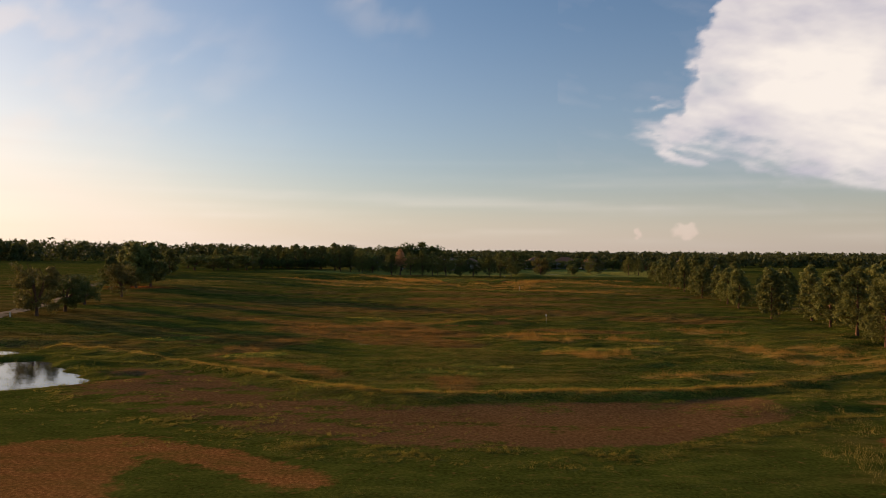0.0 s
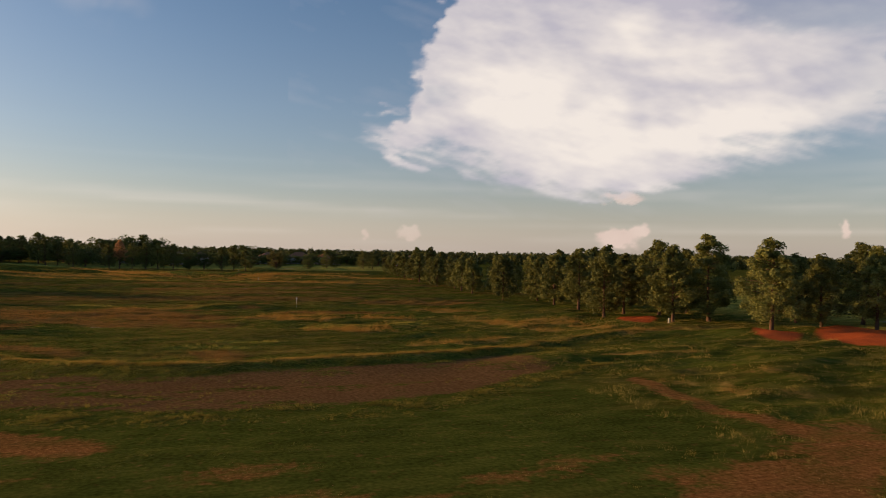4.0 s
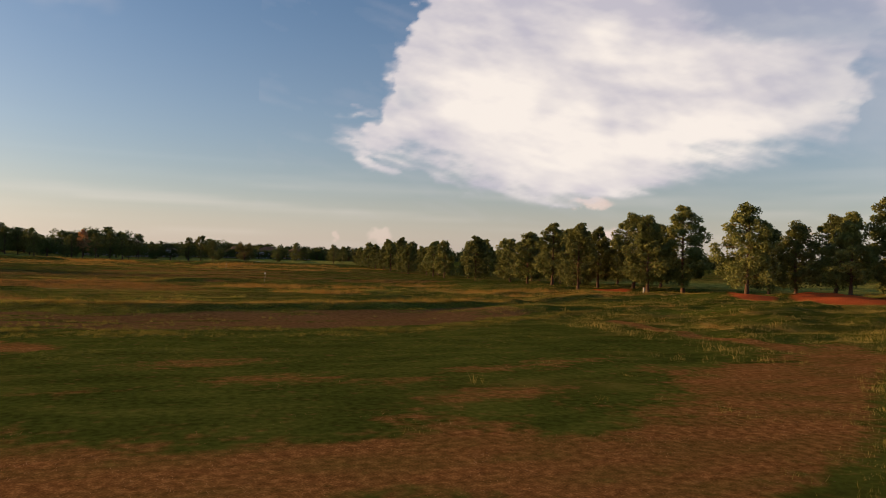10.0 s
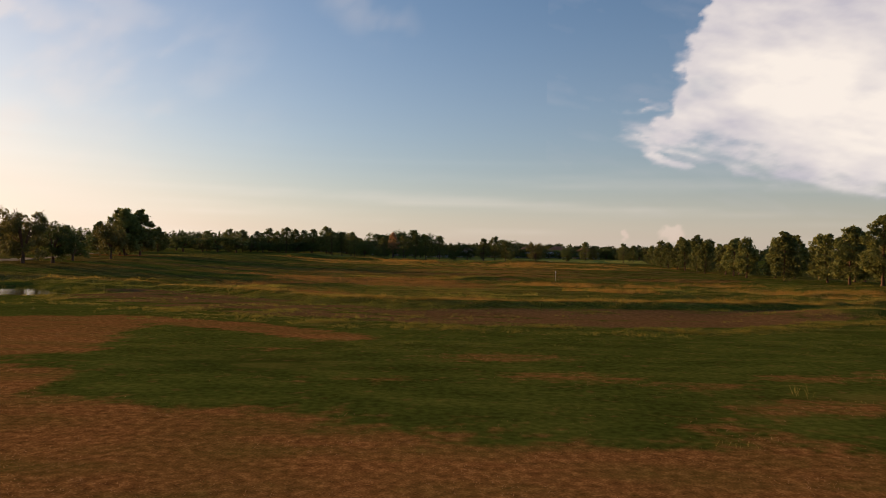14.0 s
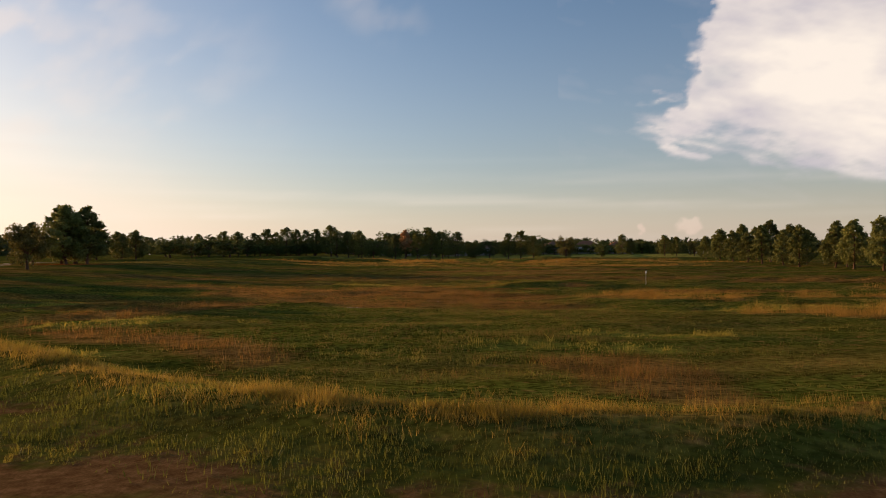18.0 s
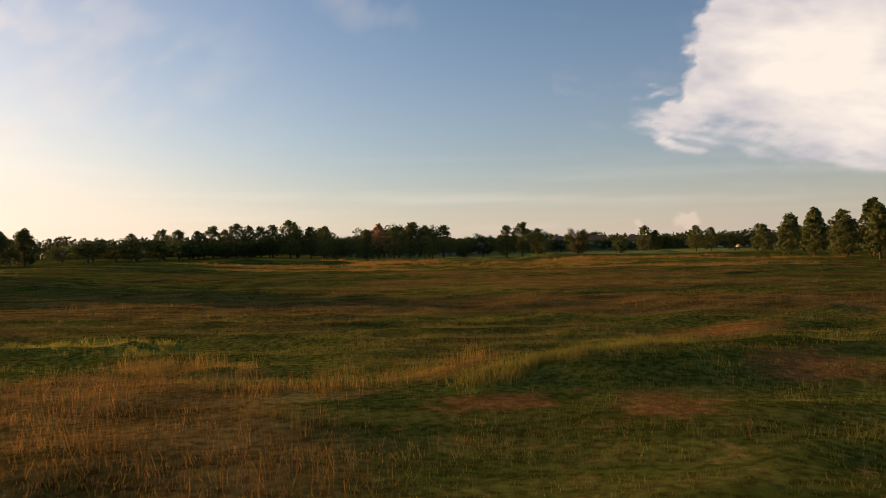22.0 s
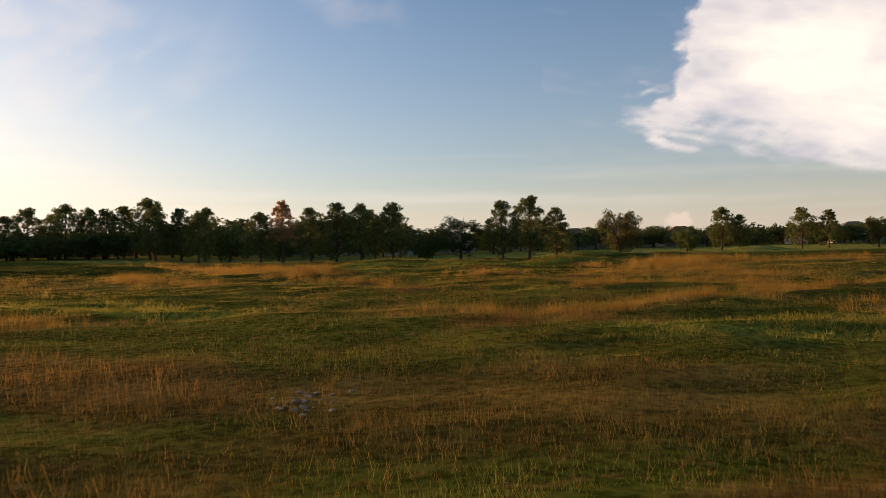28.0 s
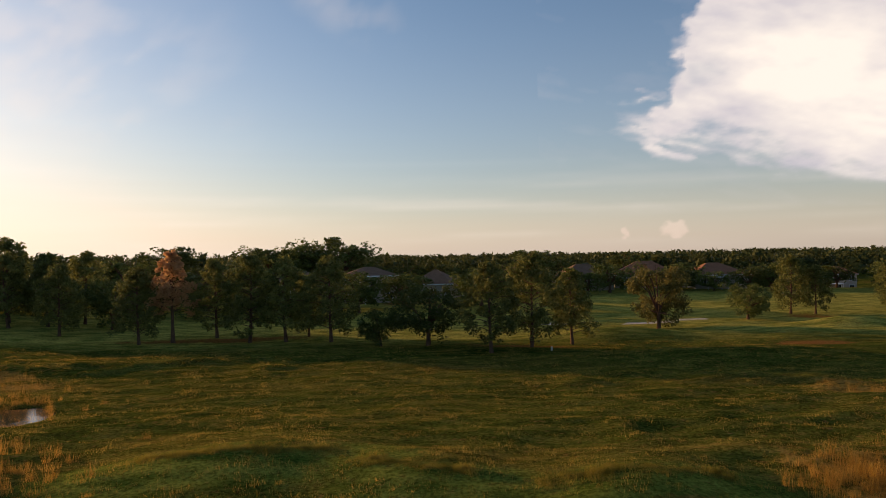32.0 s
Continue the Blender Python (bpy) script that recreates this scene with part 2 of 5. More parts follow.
def masks(x, y):
    """What covers the ground: bare soil, dry straw litter, tall golden grass, lush low green, red mulch, sand."""
    x, y = np.asarray(x, float), np.asarray(y, float)
    n1, n2 = fbm(x / 7, y / 4, 11), fbm(x / 1.6, y / 1.2, 12, 3)
    wob = 0.55 * (n1 - 0.5) + 0.25 * (n2 - 0.5)
    soil = step(-0.5, 0.9, np.minimum(y - soil_line(x), rim_line(x) - 2.3 - y) + 3.4 * wob) * (1 - step(22, 26, x + 6 * wob)) * (1 - step(25, 31, -x))
    patchy = step(-0.5, 0.9, np.minimum(y - weed_line(x) - 0.8, soil_line(x) + 0.5 - y) + 2.0 * wob) * (1 - step(24, 31, -x)) * (1 - step(0, 9, x))
    soil = np.maximum(soil * (1 - 0.75 * step(0.52, 0.60, fbm(x / 3.5, y / 1.6, 17)) * step(-1, 9, -x)), 0.95 * patchy * step(0.38, 0.52, fbm(x / 2.6, y / 1.1, 18)))
    soil = soil * (1 - 0.5 * step(0.60, 0.70, fbm(x / 4.0, y / 1.5, 19)))
    edge = np.interp(x, (-23, -20, -16, -13.5, -12, -10, -7.8, -4.5, -2, 0.3, 2.6, 5.3, 8.6, 11.7, 16, 23, 29, 32),
                     (36, 39, 38.6, 34, 25, 21, 19, 17.4, 16.8, 16.6, 17, 17.4, 17.2, 19.2, 22, 24.8, 25, 22))
    straw = 0.5 * step(-2.6, 2.6, edge - y + 4.5 * (n1 - 0.5) + 2.0 * (n2 - 0.5)) * step(-23, -20, x + 4 * wob) * (1 - step(29, 32, x))
    straw = np.maximum.reduce([straw, 0.8 * strokes(x, y, [(-17, 38, -10.5, 35.6, 2.0), (-10.5, 35.6, -5, 31.8, 1.8), (26.5, 41, 25, 32, 0.9), (25, 32, 25.4, 26, 1.2)]),
                               0.28 * blob(x, y, 1.2, 27, 3.5, 1.5, 5), 0.30 * blob(x, y, 4.5, 23.4, 4, 1.6, 5), 0.26 * blob(x, y, 14, 25.2, 4, 1.2, 5), 0.28 * blob(x, y, 9, 24, 5, 1.2, 0),
                               0.26 * blob(x, y, 6.8, 22.8, 3, 1.2, 0), 0.24 * blob(x, y, -5, 22, 4, 1.6, 10), 0.3 * blob(x, y, 9, 20, 5, 1.6, 12), 0.24 * blob(x, y, -7, 28, 3, 1.4, 0)])
    green_in = np.maximum(blob(x, y, -11.5, 24.5, 4.2, 2.2, -10), 0.9 * blob(x, y, -9.5, 30.0, 4.5, 1.8, -12))
    straw = step(0.0, 0.44, straw + 0.95 * wob * (straw > 0)) * (1 - 0.85 * step(0.1, 0.5, green_in + 0.4 * wob))
    straw = straw * (1 - step(0.1, 0.5, blob(x, y, 2.6, 11.6, 3.0, 1.7, 0) + 0.3 * wob))
    straw = straw * np.where(x > 5, step(-0.4, 1.0, y - np.interp(x, (5, 8.6, 14.1, 20.8, 40), (8.6, 10.4, 13.2, 18.6, 30)) + 1.5 * wob), 1)
    field = step(-2.6, -1.0, y - rim_line(x) + 1.5 * (n1 - 0.5))                      # beyond the mown part
    wide = fbm(x / 38, y / 13, 21, 3)
    gold = field * (0.20 + 0.60 * step(165, 200, y) * (1 - step(258, 270, y))) * step(0.55, 0.70, wide + 0.22 * (n1 - 0.5) + 0.09 * step(206, 216, y) * (1 - step(290, 305, y)))
    gold = 0.55 * gold
    gold = np.maximum(gold, 0.55 * np.exp(-((y - rim_line(x) - 0.3) / 0.9) ** 2) * step(0.35, 0.6, n1 + 0.2))
    wx, wy = 3.0 * (fbm(x / 3.4, y / 2.6, 55, 3) - 0.5), 2.4 * (fbm(x / 3.4, y / 2.2, 56, 3) - 0.5)
    g = strokes(x + wx, y + wy, GOLD_LINES)
    gold = np.maximum(gold, step(0.04, 0.75, g + 1.7 * wob * (g > 0)) * (0.35 + 0.65 * step(0.40, 0.60, fbm(x / 2.2, y / 1.5, 57, 3))))
    gold = gold * (1 - step(325, 345, y)) * (1 - step(48, 62, x) * (1 - step(210, 240, y)))
    mulch = np.maximum.reduce([blob(x, y, 52.5, 56.5, 4.6, 2.2, 47), blob(x, y, 61, 53.5, 8.5, 5.2, 42), blob(x, y, 51.5, 78.5, 5.0, 2.6, 55),
                               blob(x, y, 74, 53, 5, 5, 35),
                               0.15 * blob(x, y, -80, 178, 12, 8, 0)])
    mulch = step(0.02, 0.16, mulch + 0.12 * wob * (mulch > 0))
    sand = np.maximum.reduce([blob(x, y, 35, 332.5, 4.6, 1.8, 5), blob(x, y, 41.5, 335.5, 4.0, 1.6, 12), blob(x, y, 22, 334, 3.6, 1.4, 0),
                              0 * x])
    sand = step(0.10, 0.25, sand + 0.25 * (n2 - 0.5) * (sand > 0))
    redsoil = np.maximum.reduce([0.6 * blob(x, y, -22, 321, 22, 3.5, 5), 0.6 * blob(x, y, 14, 309.5, 12, 2.6, -5), 0.7 * blob(x, y, 60, 338, 7, 3.5, 0), 0.6 * blob(x, y, 8.5, 121, 6.0, 4.5, 20), 0.55 * blob(x, y, 6.6, 253.2, 4.5, 2.8, -10), 0.45 * blob(x, y, -4.6, 246.6, 4, 2, 0),
                                 0.8 * blob(x, y, -9, 172, 5, 8, 0), 0.55 * blob(x, y, 16, 256.2, 4, 2.6, 0), 0.8 * blob(x, y, 0, 108.3, 2.2, 1.4, 0), 0.9 * blob(x, y, 3.2, 107.8, 1.6, 1.6, 0), 0.8 * blob(x, y, 7.6, 111, 3, 2.4, 0), 0.8 * blob(x, y, -1, 380, 9, 14, 0),
                                 0.9 * blob(x, y, 46, 308, 6, 3, 0)])
    straw = np.maximum(straw, 0.9 * step(0.1, 0.5, redsoil + 0.5 * wob * (redsoil > 0)))
    lush = step(0.40, 0.62, fbm(x / 9, y / 5, 41) + 0.12 * (n2 - 0.5) + 0.16 * (1 - field) * (1 - step(30, 40, x)))
    # grass behind the far row and at far right, sunlight put into its colour
    sunlit_lawn = step(308, 322, y + 6 * (n1 - 0.5)) * (1 - step(430, 470, y)) * step(-90, -55, x) * (1 - step(90, 120, x))
    sunlit_lawn = np.maximum(sunlit_lawn, 0.8 * step(60, 76, x) * (1 - step(120, 160, y))) * (1 - mulch)
    lush = lush * (1 - 0.75 * step(132, 150, y) * (1 - step(205, 225, y))) * (1 - 0.7 * step(228, 240, y) * (1 - step(300, 312, y)))
    r = strokes(x + wx, y + wy, RUST_LINES)
    rust = step(0.08, 0.45, r + 0.9 * wob * (r > 0))
    rust = np.maximum(rust, 0.7 * step(0.50, 0.62, fbm(x / 13, y / 6, 53)) * np.maximum(step(118, 130, y), step(14, 24, -x) * step(58, 66, y)) * (1 - step(205, 215, y)))
    lm = strokes(x, y, LIME_LINES + KNOLL_SUNLIT)
    lime = step(0.08, 0.40, lm + 0.8 * wob * (lm > 0)) * field
    for cx, cy, rx, ry in ((-3, 208, 8, 5), (-9, 219, 9, 6), (12, 205, 7, 3.5), (-17, 160, 12, 15), (-4, 80, 12, 3.5), (4, 72, 16, 5)):
        clear = 1 - 0.9 * step(0.05, 0.45, blob(x, y, cx, cy, rx, ry) + 0.5 * wob)
        gold, rust = gold * clear, rust * clear
    rust = rust * field * (1 - straw) * (1 - lime)
    gold = gold * (1 - 0.9 * lime)
    return dict(lime=lime, rust=rust, sunlit_lawn=sunlit_lawn, soil=soil, straw=straw, gold=gold, lush=lush, mulch=mulch, sand=sand, field=field)


# ---------------------------------------------------------------- materials
def material(name, rough=0.9, metal=0.0, spec=0.3):
    m = bpy.data.materials.new(name)
    m.use_nodes = True
    b = m.node_tree.nodes["Principled BSDF"]
    b.inputs["Roughness"].default_value, b.inputs["Metallic"].default_value = rough, metal
    b.inputs["Specular IOR Level"].default_value = spec
    return m, m.node_tree.nodes, m.node_tree.links, b


def ramp(nodes, stops):
    r = nodes.new("ShaderNodeValToRGB")
    els = r.color_ramp.elements
    els[0].position, els[0].color = stops[0][0], (*stops[0][1], 1)
    els[1].position, els[1].color = stops[-1][0], (*stops[-1][1], 1)
    for p, c in stops[1:-1]:
        els.new(p).color = (*c, 1)
    return r


def noise_tex(nodes, links, scale, detail=4.0, coord="Object", stretch=None):
    tc = nodes.new("ShaderNodeTexCoord")
    n = nodes.new("ShaderNodeTexNoise")
    n.inputs["Scale"].default_value, n.inputs["Detail"].default_value = scale, detail
    out = tc.outputs[coord]
    if stretch:
        mp = nodes.new("ShaderNodeMapping")
        mp.inputs["Scale"].default_value = stretch
        links.new(out, mp.inputs["Vector"])
        out = mp.outputs["Vector"]
    links.new(out, n.inputs["Vector"])
    return n


def mix(nodes, links, fac, c1, c2, blend='MIX'):
    m = nodes.new("ShaderNodeMix")
    m.data_type, m.blend_type = 'RGBA', blend
    for val, sock in ((fac, m.inputs[0]), (c1, m.inputs[6]), (c2, m.inputs[7])):
        if hasattr(val, "is_output"):
            links.new(val, sock)
        elif isinstance(val, tuple):
            sock.default_value = (*val, 1)
        else:
            sock.default_value = val
    return m.outputs[2]


def noisy(name, c1, c2, scale=3.0, rough=0.85, bump=0.3, fine=30.0, metal=0.0, spec=0.10, stretch=None, island=0.0):
    """A surface of two tones at two scales, with relief."""
    m, n, l, b = material(name, rough, metal, spec)
    big, small = noise_tex(n, l, scale, 5, stretch=stretch), noise_tex(n, l, fine, 3, stretch=stretch)
    r = ramp(n, [(0.3, c1), (0.7, c2)])
    l.new(big.outputs[0], r.inputs[0])
    col = mix(n, l, 0.35, r.outputs[0], mix(n, l, small.outputs[0], tuple(v * 0.55 for v in c1), tuple(min(1, v * 1.35) for v in c2)))
    if island:
        oi = n.new("ShaderNodeObjectInfo")
        hs = n.new("ShaderNodeHueSaturation")
        mr = n.new("ShaderNodeMapRange")
        mr.inputs[3].default_value, mr.inputs[4].default_value = 1 - island, 1 + island
        l.new(oi.outputs["Random"], mr.inputs[0])
        l.new(mr.outputs[0], hs.inputs["Value"])
        l.new(col, hs.inputs["Color"])
        col = hs.outputs[0]
    l.new(col, b.inputs["Base Color"])
    bp = n.new("ShaderNodeBump")
    bp.inputs["Strength"].default_value, bp.inputs["Distance"].default_value = bump, 0.03
    l.new(small.outputs[0], bp.inputs["Height"])
    l.new(bp.outputs[0], b.inputs["Normal"])
    return m


def leafy(name, c1, c2, through_light=0.35, tint=(1, 1, 1), rough=0.6, patch=1.1):
    """Leaves, needles and blades: each piece its own tone, light shines through."""
    m, n, l, b = material(name, rough, 0, 0.10)
    g = n.new("ShaderNodeNewGeometry")
    r = ramp(n, [(0.0, c1), (1.0, c2)])
    pn = noise_tex(n, l, patch, 4)
    pm = n.new("ShaderNodeMapRange")
    pm.inputs[1].default_value, pm.inputs[2].default_value = 0.36, 0.64
    l.new(pn.outputs[0], pm.inputs[0])
    mf = n.new("ShaderNodeMix")
    mf.inputs[0].default_value = 0.65
    l.new(g.outputs["Random Per Island"], mf.inputs[2])
    l.new(pm.outputs[0], mf.inputs[3])
    l.new(mf.outputs[0], r.inputs[0])
    oi = n.new("ShaderNodeObjectInfo")
    hs = n.new("ShaderNodeHueSaturation")
    mr = n.new("ShaderNodeMapRange")
    mr.inputs[3].default_value, mr.inputs[4].default_value = 0.75, 1.25
    l.new(oi.outputs["Random"], mr.inputs[0])
    l.new(mr.outputs[0], hs.inputs["Value"])
    l.new(r.outputs[0], hs.inputs["Color"])
    l.new(hs.outputs[0], b.inputs["Base Color"])
    tr = n.new("ShaderNodeBsdfTranslucent")
    l.new(mix(n, l, 1.0, hs.outputs[0], tint, 'MULTIPLY'), tr.inputs[0])
    ms = n.new("ShaderNodeMixShader")
    ms.inputs[0].default_value = through_light
    l.new(b.outputs[0], ms.inputs[1])
    l.new(tr.outputs[0], ms.inputs[2])
    l.new(ms.outputs[0], n["Material Output"].inputs[0])
    return m


def ground_material():
    m, n, l, b = material("field_ground", 1.0, 0, 0.0)

    def att(name):
        x = n.new("ShaderNodeAttribute")
        x.attribute_name = name
        return x.outputs["Fac"]

    def ragged(name, amount=1.0):
        """A cover's share, broken up into tufts along its edge."""
        k, s, r = n.new("ShaderNodeMath"), n.new("ShaderNodeMath"), n.new("ShaderNodeMapRange")
        k.operation, s.operation, r.interpolation_type = 'MULTIPLY_ADD', 'ADD', 'SMOOTHSTEP'
        k.inputs[1].default_value, k.inputs[2].default_value = 1.7 * amount, -0.85 * amount
        l.new(rag.outputs[0], k.inputs[0])
        l.new(att(name), s.inputs[0])
        l.new(k.outputs[0], s.inputs[1])
        r.inputs[1].default_value, r.inputs[2].default_value = 0.12, 0.88
        l.new(s.outputs[0], r.inputs[0])
        return r.outputs[0]
    rag = noise_tex(n, l, 1.9, 9)
    big, mid, fine = noise_tex(n, l, 0.12, 5), noise_tex(n, l, 1.1, 5), noise_tex(n, l, 24.0, 5)
    band = noise_tex(n, l, 1.0, 6, stretch=(0.035, 0.13, 0.1))
    clump = noise_tex(n, l, 1.0, 5, stretch=(0.35, 0.8, 0.5))
    grass = ramp(n, [(0.38, (0.018, 0.022, 0.004)), (0.5, (0.056, 0.058, 0.009)), (0.61, (0.140, 0.108, 0.021))])
    l.new(clump.outputs[0], grass.inputs[0])
    tract = ramp(n, [(0.38, (0.036, 0.050, 0.007)), (0.50, (0.070, 0.074, 0.011)), (0.60, (0.090, 0.074, 0.013)), (0.70, (0.165, 0.108, 0.024))])
    l.new(band.outputs[0], tract.inputs[0])
    c = mix(n, l, 0.55, grass.outputs[0], tract.outputs[0])
    tuft = noise_tex(n, l, 5.0, 9)
    lush = ramp(n, [(0.34, (0.033, 0.042, 0.006)), (0.66, (0.085, 0.096, 0.014))])
    l.new(mix(n, l, 0.6, clump.outputs[0], tuft.outputs[0]), lush.inputs[0])
    lf = n.new("ShaderNodeMath")
    lf.operation = 'MULTIPLY'
    lf.inputs[1].default_value = 0.75
    l.new(att("lush"), lf.inputs[0])
    c = mix(n, l, lf.outputs[0], c, lush.outputs[0])
    # light yellow-green that carries the painted sunlight of that grass
    sunlit_lawn = ramp(n, [(0.36, (0.125, 0.130, 0.022)), (0.64, (0.33, 0.27, 0.055))])
    l.new(clump.outputs[0], sunlit_lawn.inputs[0])
    c = mix(n, l, att("sunlit_lawn"), c, sunlit_lawn.outputs[0])
    gold = ramp(n, [(0.34, (0.100, 0.068, 0.015)), (0.66, (0.28, 0.175, 0.039))])
    l.new(clump.outputs[0], gold.inputs[0])
    c = mix(n, l, ragged("gold", 1.1), c, gold.outputs[0])
    rusty = ramp(n, [(0.36, (0.068, 0.041, 0.010)), (0.64, (0.200, 0.108, 0.029))])
    l.new(clump.outputs[0], rusty.inputs[0])
    rf = n.new("ShaderNodeMath")
    rf.operation = 'MULTIPLY'
    rf.inputs[1].default_value = 0.8
    l.new(att("rust"), rf.inputs[0])
    c = mix(n, l, rf.outputs[0], c, rusty.outputs[0])
    limey = ramp(n, [(0.36, (0.046, 0.066, 0.009)), (0.64, (0.135, 0.142, 0.022))])
    l.new(clump.outputs[0], limey.inputs[0])
    c = mix(n, l, att("lime"), c, limey.outputs[0])
    straw = ramp(n, [(0.34, (0.110, 0.042, 0.012)), (0.5, (0.200, 0.082, 0.022)), (0.66, (0.36, 0.160, 0.045))])
    l.new(mix(n, l, 0.45, fine.outputs[0], tuft.outputs[0]), straw.inputs[0])
    worn = ramp(n, [(0.40, (0.0, 0.0, 0.0)), (0.66, (0.42, 0.42, 0.42))])
    l.new(clump.outputs[0], worn.inputs[0])
    c = mix(n, l, ragged("straw"), c, mix(n, l, worn.outputs[0], straw.outputs[0], tract.outputs[0]))
    soil = ramp(n, [(0.34, (0.088, 0.043, 0.015)), (0.5, (0.128, 0.066, 0.024)), (0.66, (0.180, 0.098, 0.039))])
    l.new(mix(n, l, 0.5, tuft.outputs[0], fine.outputs[0]), soil.inputs[0])
    c = mix(n, l, ragged("soil"), c, soil.outputs[0])
    mulch = ramp(n, [(0.3, (0.30, 0.052, 0.014)), (0.7, (0.58, 0.128, 0.034))])
    l.new(fine.outputs[0], mulch.inputs[0])
    c = mix(n, l, att("mulch"), c, mulch.outputs[0])
    sand = ramp(n, [(0.3, (0.40, 0.33, 0.26)), (0.7, (0.62, 0.54, 0.42))])
    l.new(mid.outputs[0], sand.inputs[0])
    c = mix(n, l, att("sand"), c, sand.outputs[0])
    # dark and bright tufts: the grass's self-shadowing put into the colour
    tuft_shade = ramp(n, [(0.36, (0.62, 0.62, 0.62)), (0.62, (1.40, 1.40, 1.40))])
    l.new(tuft.outputs[0], tuft_shade.inputs[0])
    bare = n.new("ShaderNodeMath")
    bare.operation, bare.use_clamp = 'ADD', True
    l.new(att("soil"), bare.inputs[0])
    l.new(att("straw"), bare.inputs[1])
    c = mix(n, l, 1.0, c, mix(n, l, att("field"), mix(n, l, 0.25, (1.0, 1.0, 1.0), tuft_shade.outputs[0]), mix(n, l, bare.outputs[0], tuft_shade.outputs[0], (1.0, 1.0, 1.0))), 'MULTIPLY')
    l.new(mix(n, l, 0.5, c, mix(n, l, big.outputs[0], (0.80, 0.80, 0.80), (1.75, 1.75, 1.75)), 'MULTIPLY'), b.inputs["Base Color"])
    bp = n.new("ShaderNodeBump")
    bp.inputs["Strength"].default_value, bp.inputs["Distance"].default_value = 0.3, 0.008
    l.new(fine.outputs[0], bp.inputs["Height"])
    b2 = n.new("ShaderNodeBump")
    b2.inputs["Strength"].default_value, b2.inputs["Distance"].default_value = 0.12, 0.03
    l.new(mid.outputs[0], b2.inputs["Height"])
    l.new(b2.outputs[0], bp.inputs["Normal"])
    l.new(bp.outputs[0], b.inputs["Normal"])
    return m


M_GROUND = ground_material()
M_PINE = leafy("pine_needles", (0.078, 0.092, 0.022), (0.247, 0.230, 0.062), 0.34)
M_OAK = leafy("oak_leaves", (0.053, 0.070, 0.016), (0.155, 0.163, 0.040), 0.25)
M_DRY = leafy("autumn_leaves", (0.50, 0.260, 0.120), (0.80, 0.500, 0.240), 0.68)
M_OAKDRY = leafy("browning_oak_leaves", (0.069, 0.069, 0.017), (0.196, 0.159, 0.046), 0.35)
M_WOODS = leafy("woodland_canopy", (0.034, 0.048, 0.014), (0.109, 0.109, 0.032), 0.3)
M_BARK = noisy("pine_bark", (0.060, 0.032, 0.020), (0.17, 0.095, 0.058), 6, 0.95, 0.9, 25, stretch=(1, 1, 0.3))
M_PALMTRUNK = noisy("palm_trunk", (0.10, 0.052, 0.024), (0.36, 0.19, 0.085), 5, 0.95, 0.9, 22, stretch=(0.4, 0.4, 2.5))
M_FROND = leafy("palm_fronds", (0.150, 0.140, 0.030), (0.50, 0.390, 0.088), 0.42)
M_FRONDDRY = leafy("dry_palm_fronds", (0.351, 0.176, 0.054), (0.702, 0.405, 0.149), 0.4)
M_CONCRETE = noisy("path_concrete", (0.17, 0.112, 0.062), (0.42, 0.295, 0.175), 0.75, 0.98, 0.25, 9, spec=0.02)
M_ROOFS = [noisy("roof_shingle_brown", (0.151, 0.0825, 0.0492), (0.259, 0.145, 0.0902), 1.2, 0.9, 0.6, 9),
           noisy("roof_shingle_grey", (0.162, 0.107, 0.0697), (0.27, 0.184, 0.123), 1.2, 0.9, 0.6, 9),
           noisy("roof_tile_red", (0.216, 0.0873, 0.0451), (0.356, 0.155, 0.082), 1.2, 0.9, 0.6, 9)]
M_STUCCO = [noisy("stucco_cream", (0.341, 0.279, 0.209), (0.48, 0.395, 0.302), 0.6, 0.9, 0.2, 12),
            noisy("stucco_white", (0.388, 0.31, 0.24), (0.512, 0.419, 0.333), 0.6, 0.9, 0.2, 12),
            noisy("stucco_tan", (0.341, 0.264, 0.202), (0.465, 0.372, 0.279), 0.6, 0.9, 0.2, 12)]
M_TRIM = noisy("white_trim", (0.66, 0.64, 0.60), (0.80, 0.78, 0.74), 2, 0.6, 0.1, 20)
M_BLACK = noisy("black_metal", (0.015, 0.015, 0.015), (0.03, 0.03, 0.03), 4, 0.45, 0.1, 30, metal=0.6)
M_CLOTH = noisy("white_cloth", (0.62, 0.60, 0.56), (0.80, 0.78, 0.74), 3, 0.9, 0.4, 30)
M_STEEL = noisy("bare_steel", (0.45, 0.45, 0.45), (0.6, 0.6, 0.6), 4, 0.35, 0.1, 30, metal=1.0)
M_POST = noisy("weathered_post", (0.45, 0.40, 0.30), (0.62, 0.56, 0.44), 6, 0.85, 0.4, 30)


def glass_material():
    m, n, l, b = material("window_glass", 0.08, 0, 0.6)
    b.inputs["Base Color"].default_value = (0.025, 0.03, 0.035, 1)
    return m


def water_material():
    m, n, l, b = material("pond_water", 0.04, 0, 0.7)
    b.inputs["Base Color"].default_value = (0.03, 0.032, 0.022, 1)
    w = noise_tex(n, l, 1.6, 4)
    bp = n.new("ShaderNodeBump")
    bp.inputs["Strength"].default_value, bp.inputs["Distance"].default_value = 0.25, 0.03
    l.new(w.outputs[0], bp.inputs["Height"])
    l.new(bp.outputs[0], b.inputs["Normal"])
    return m


M_GLASS, M_WATER = glass_material(), water_material()


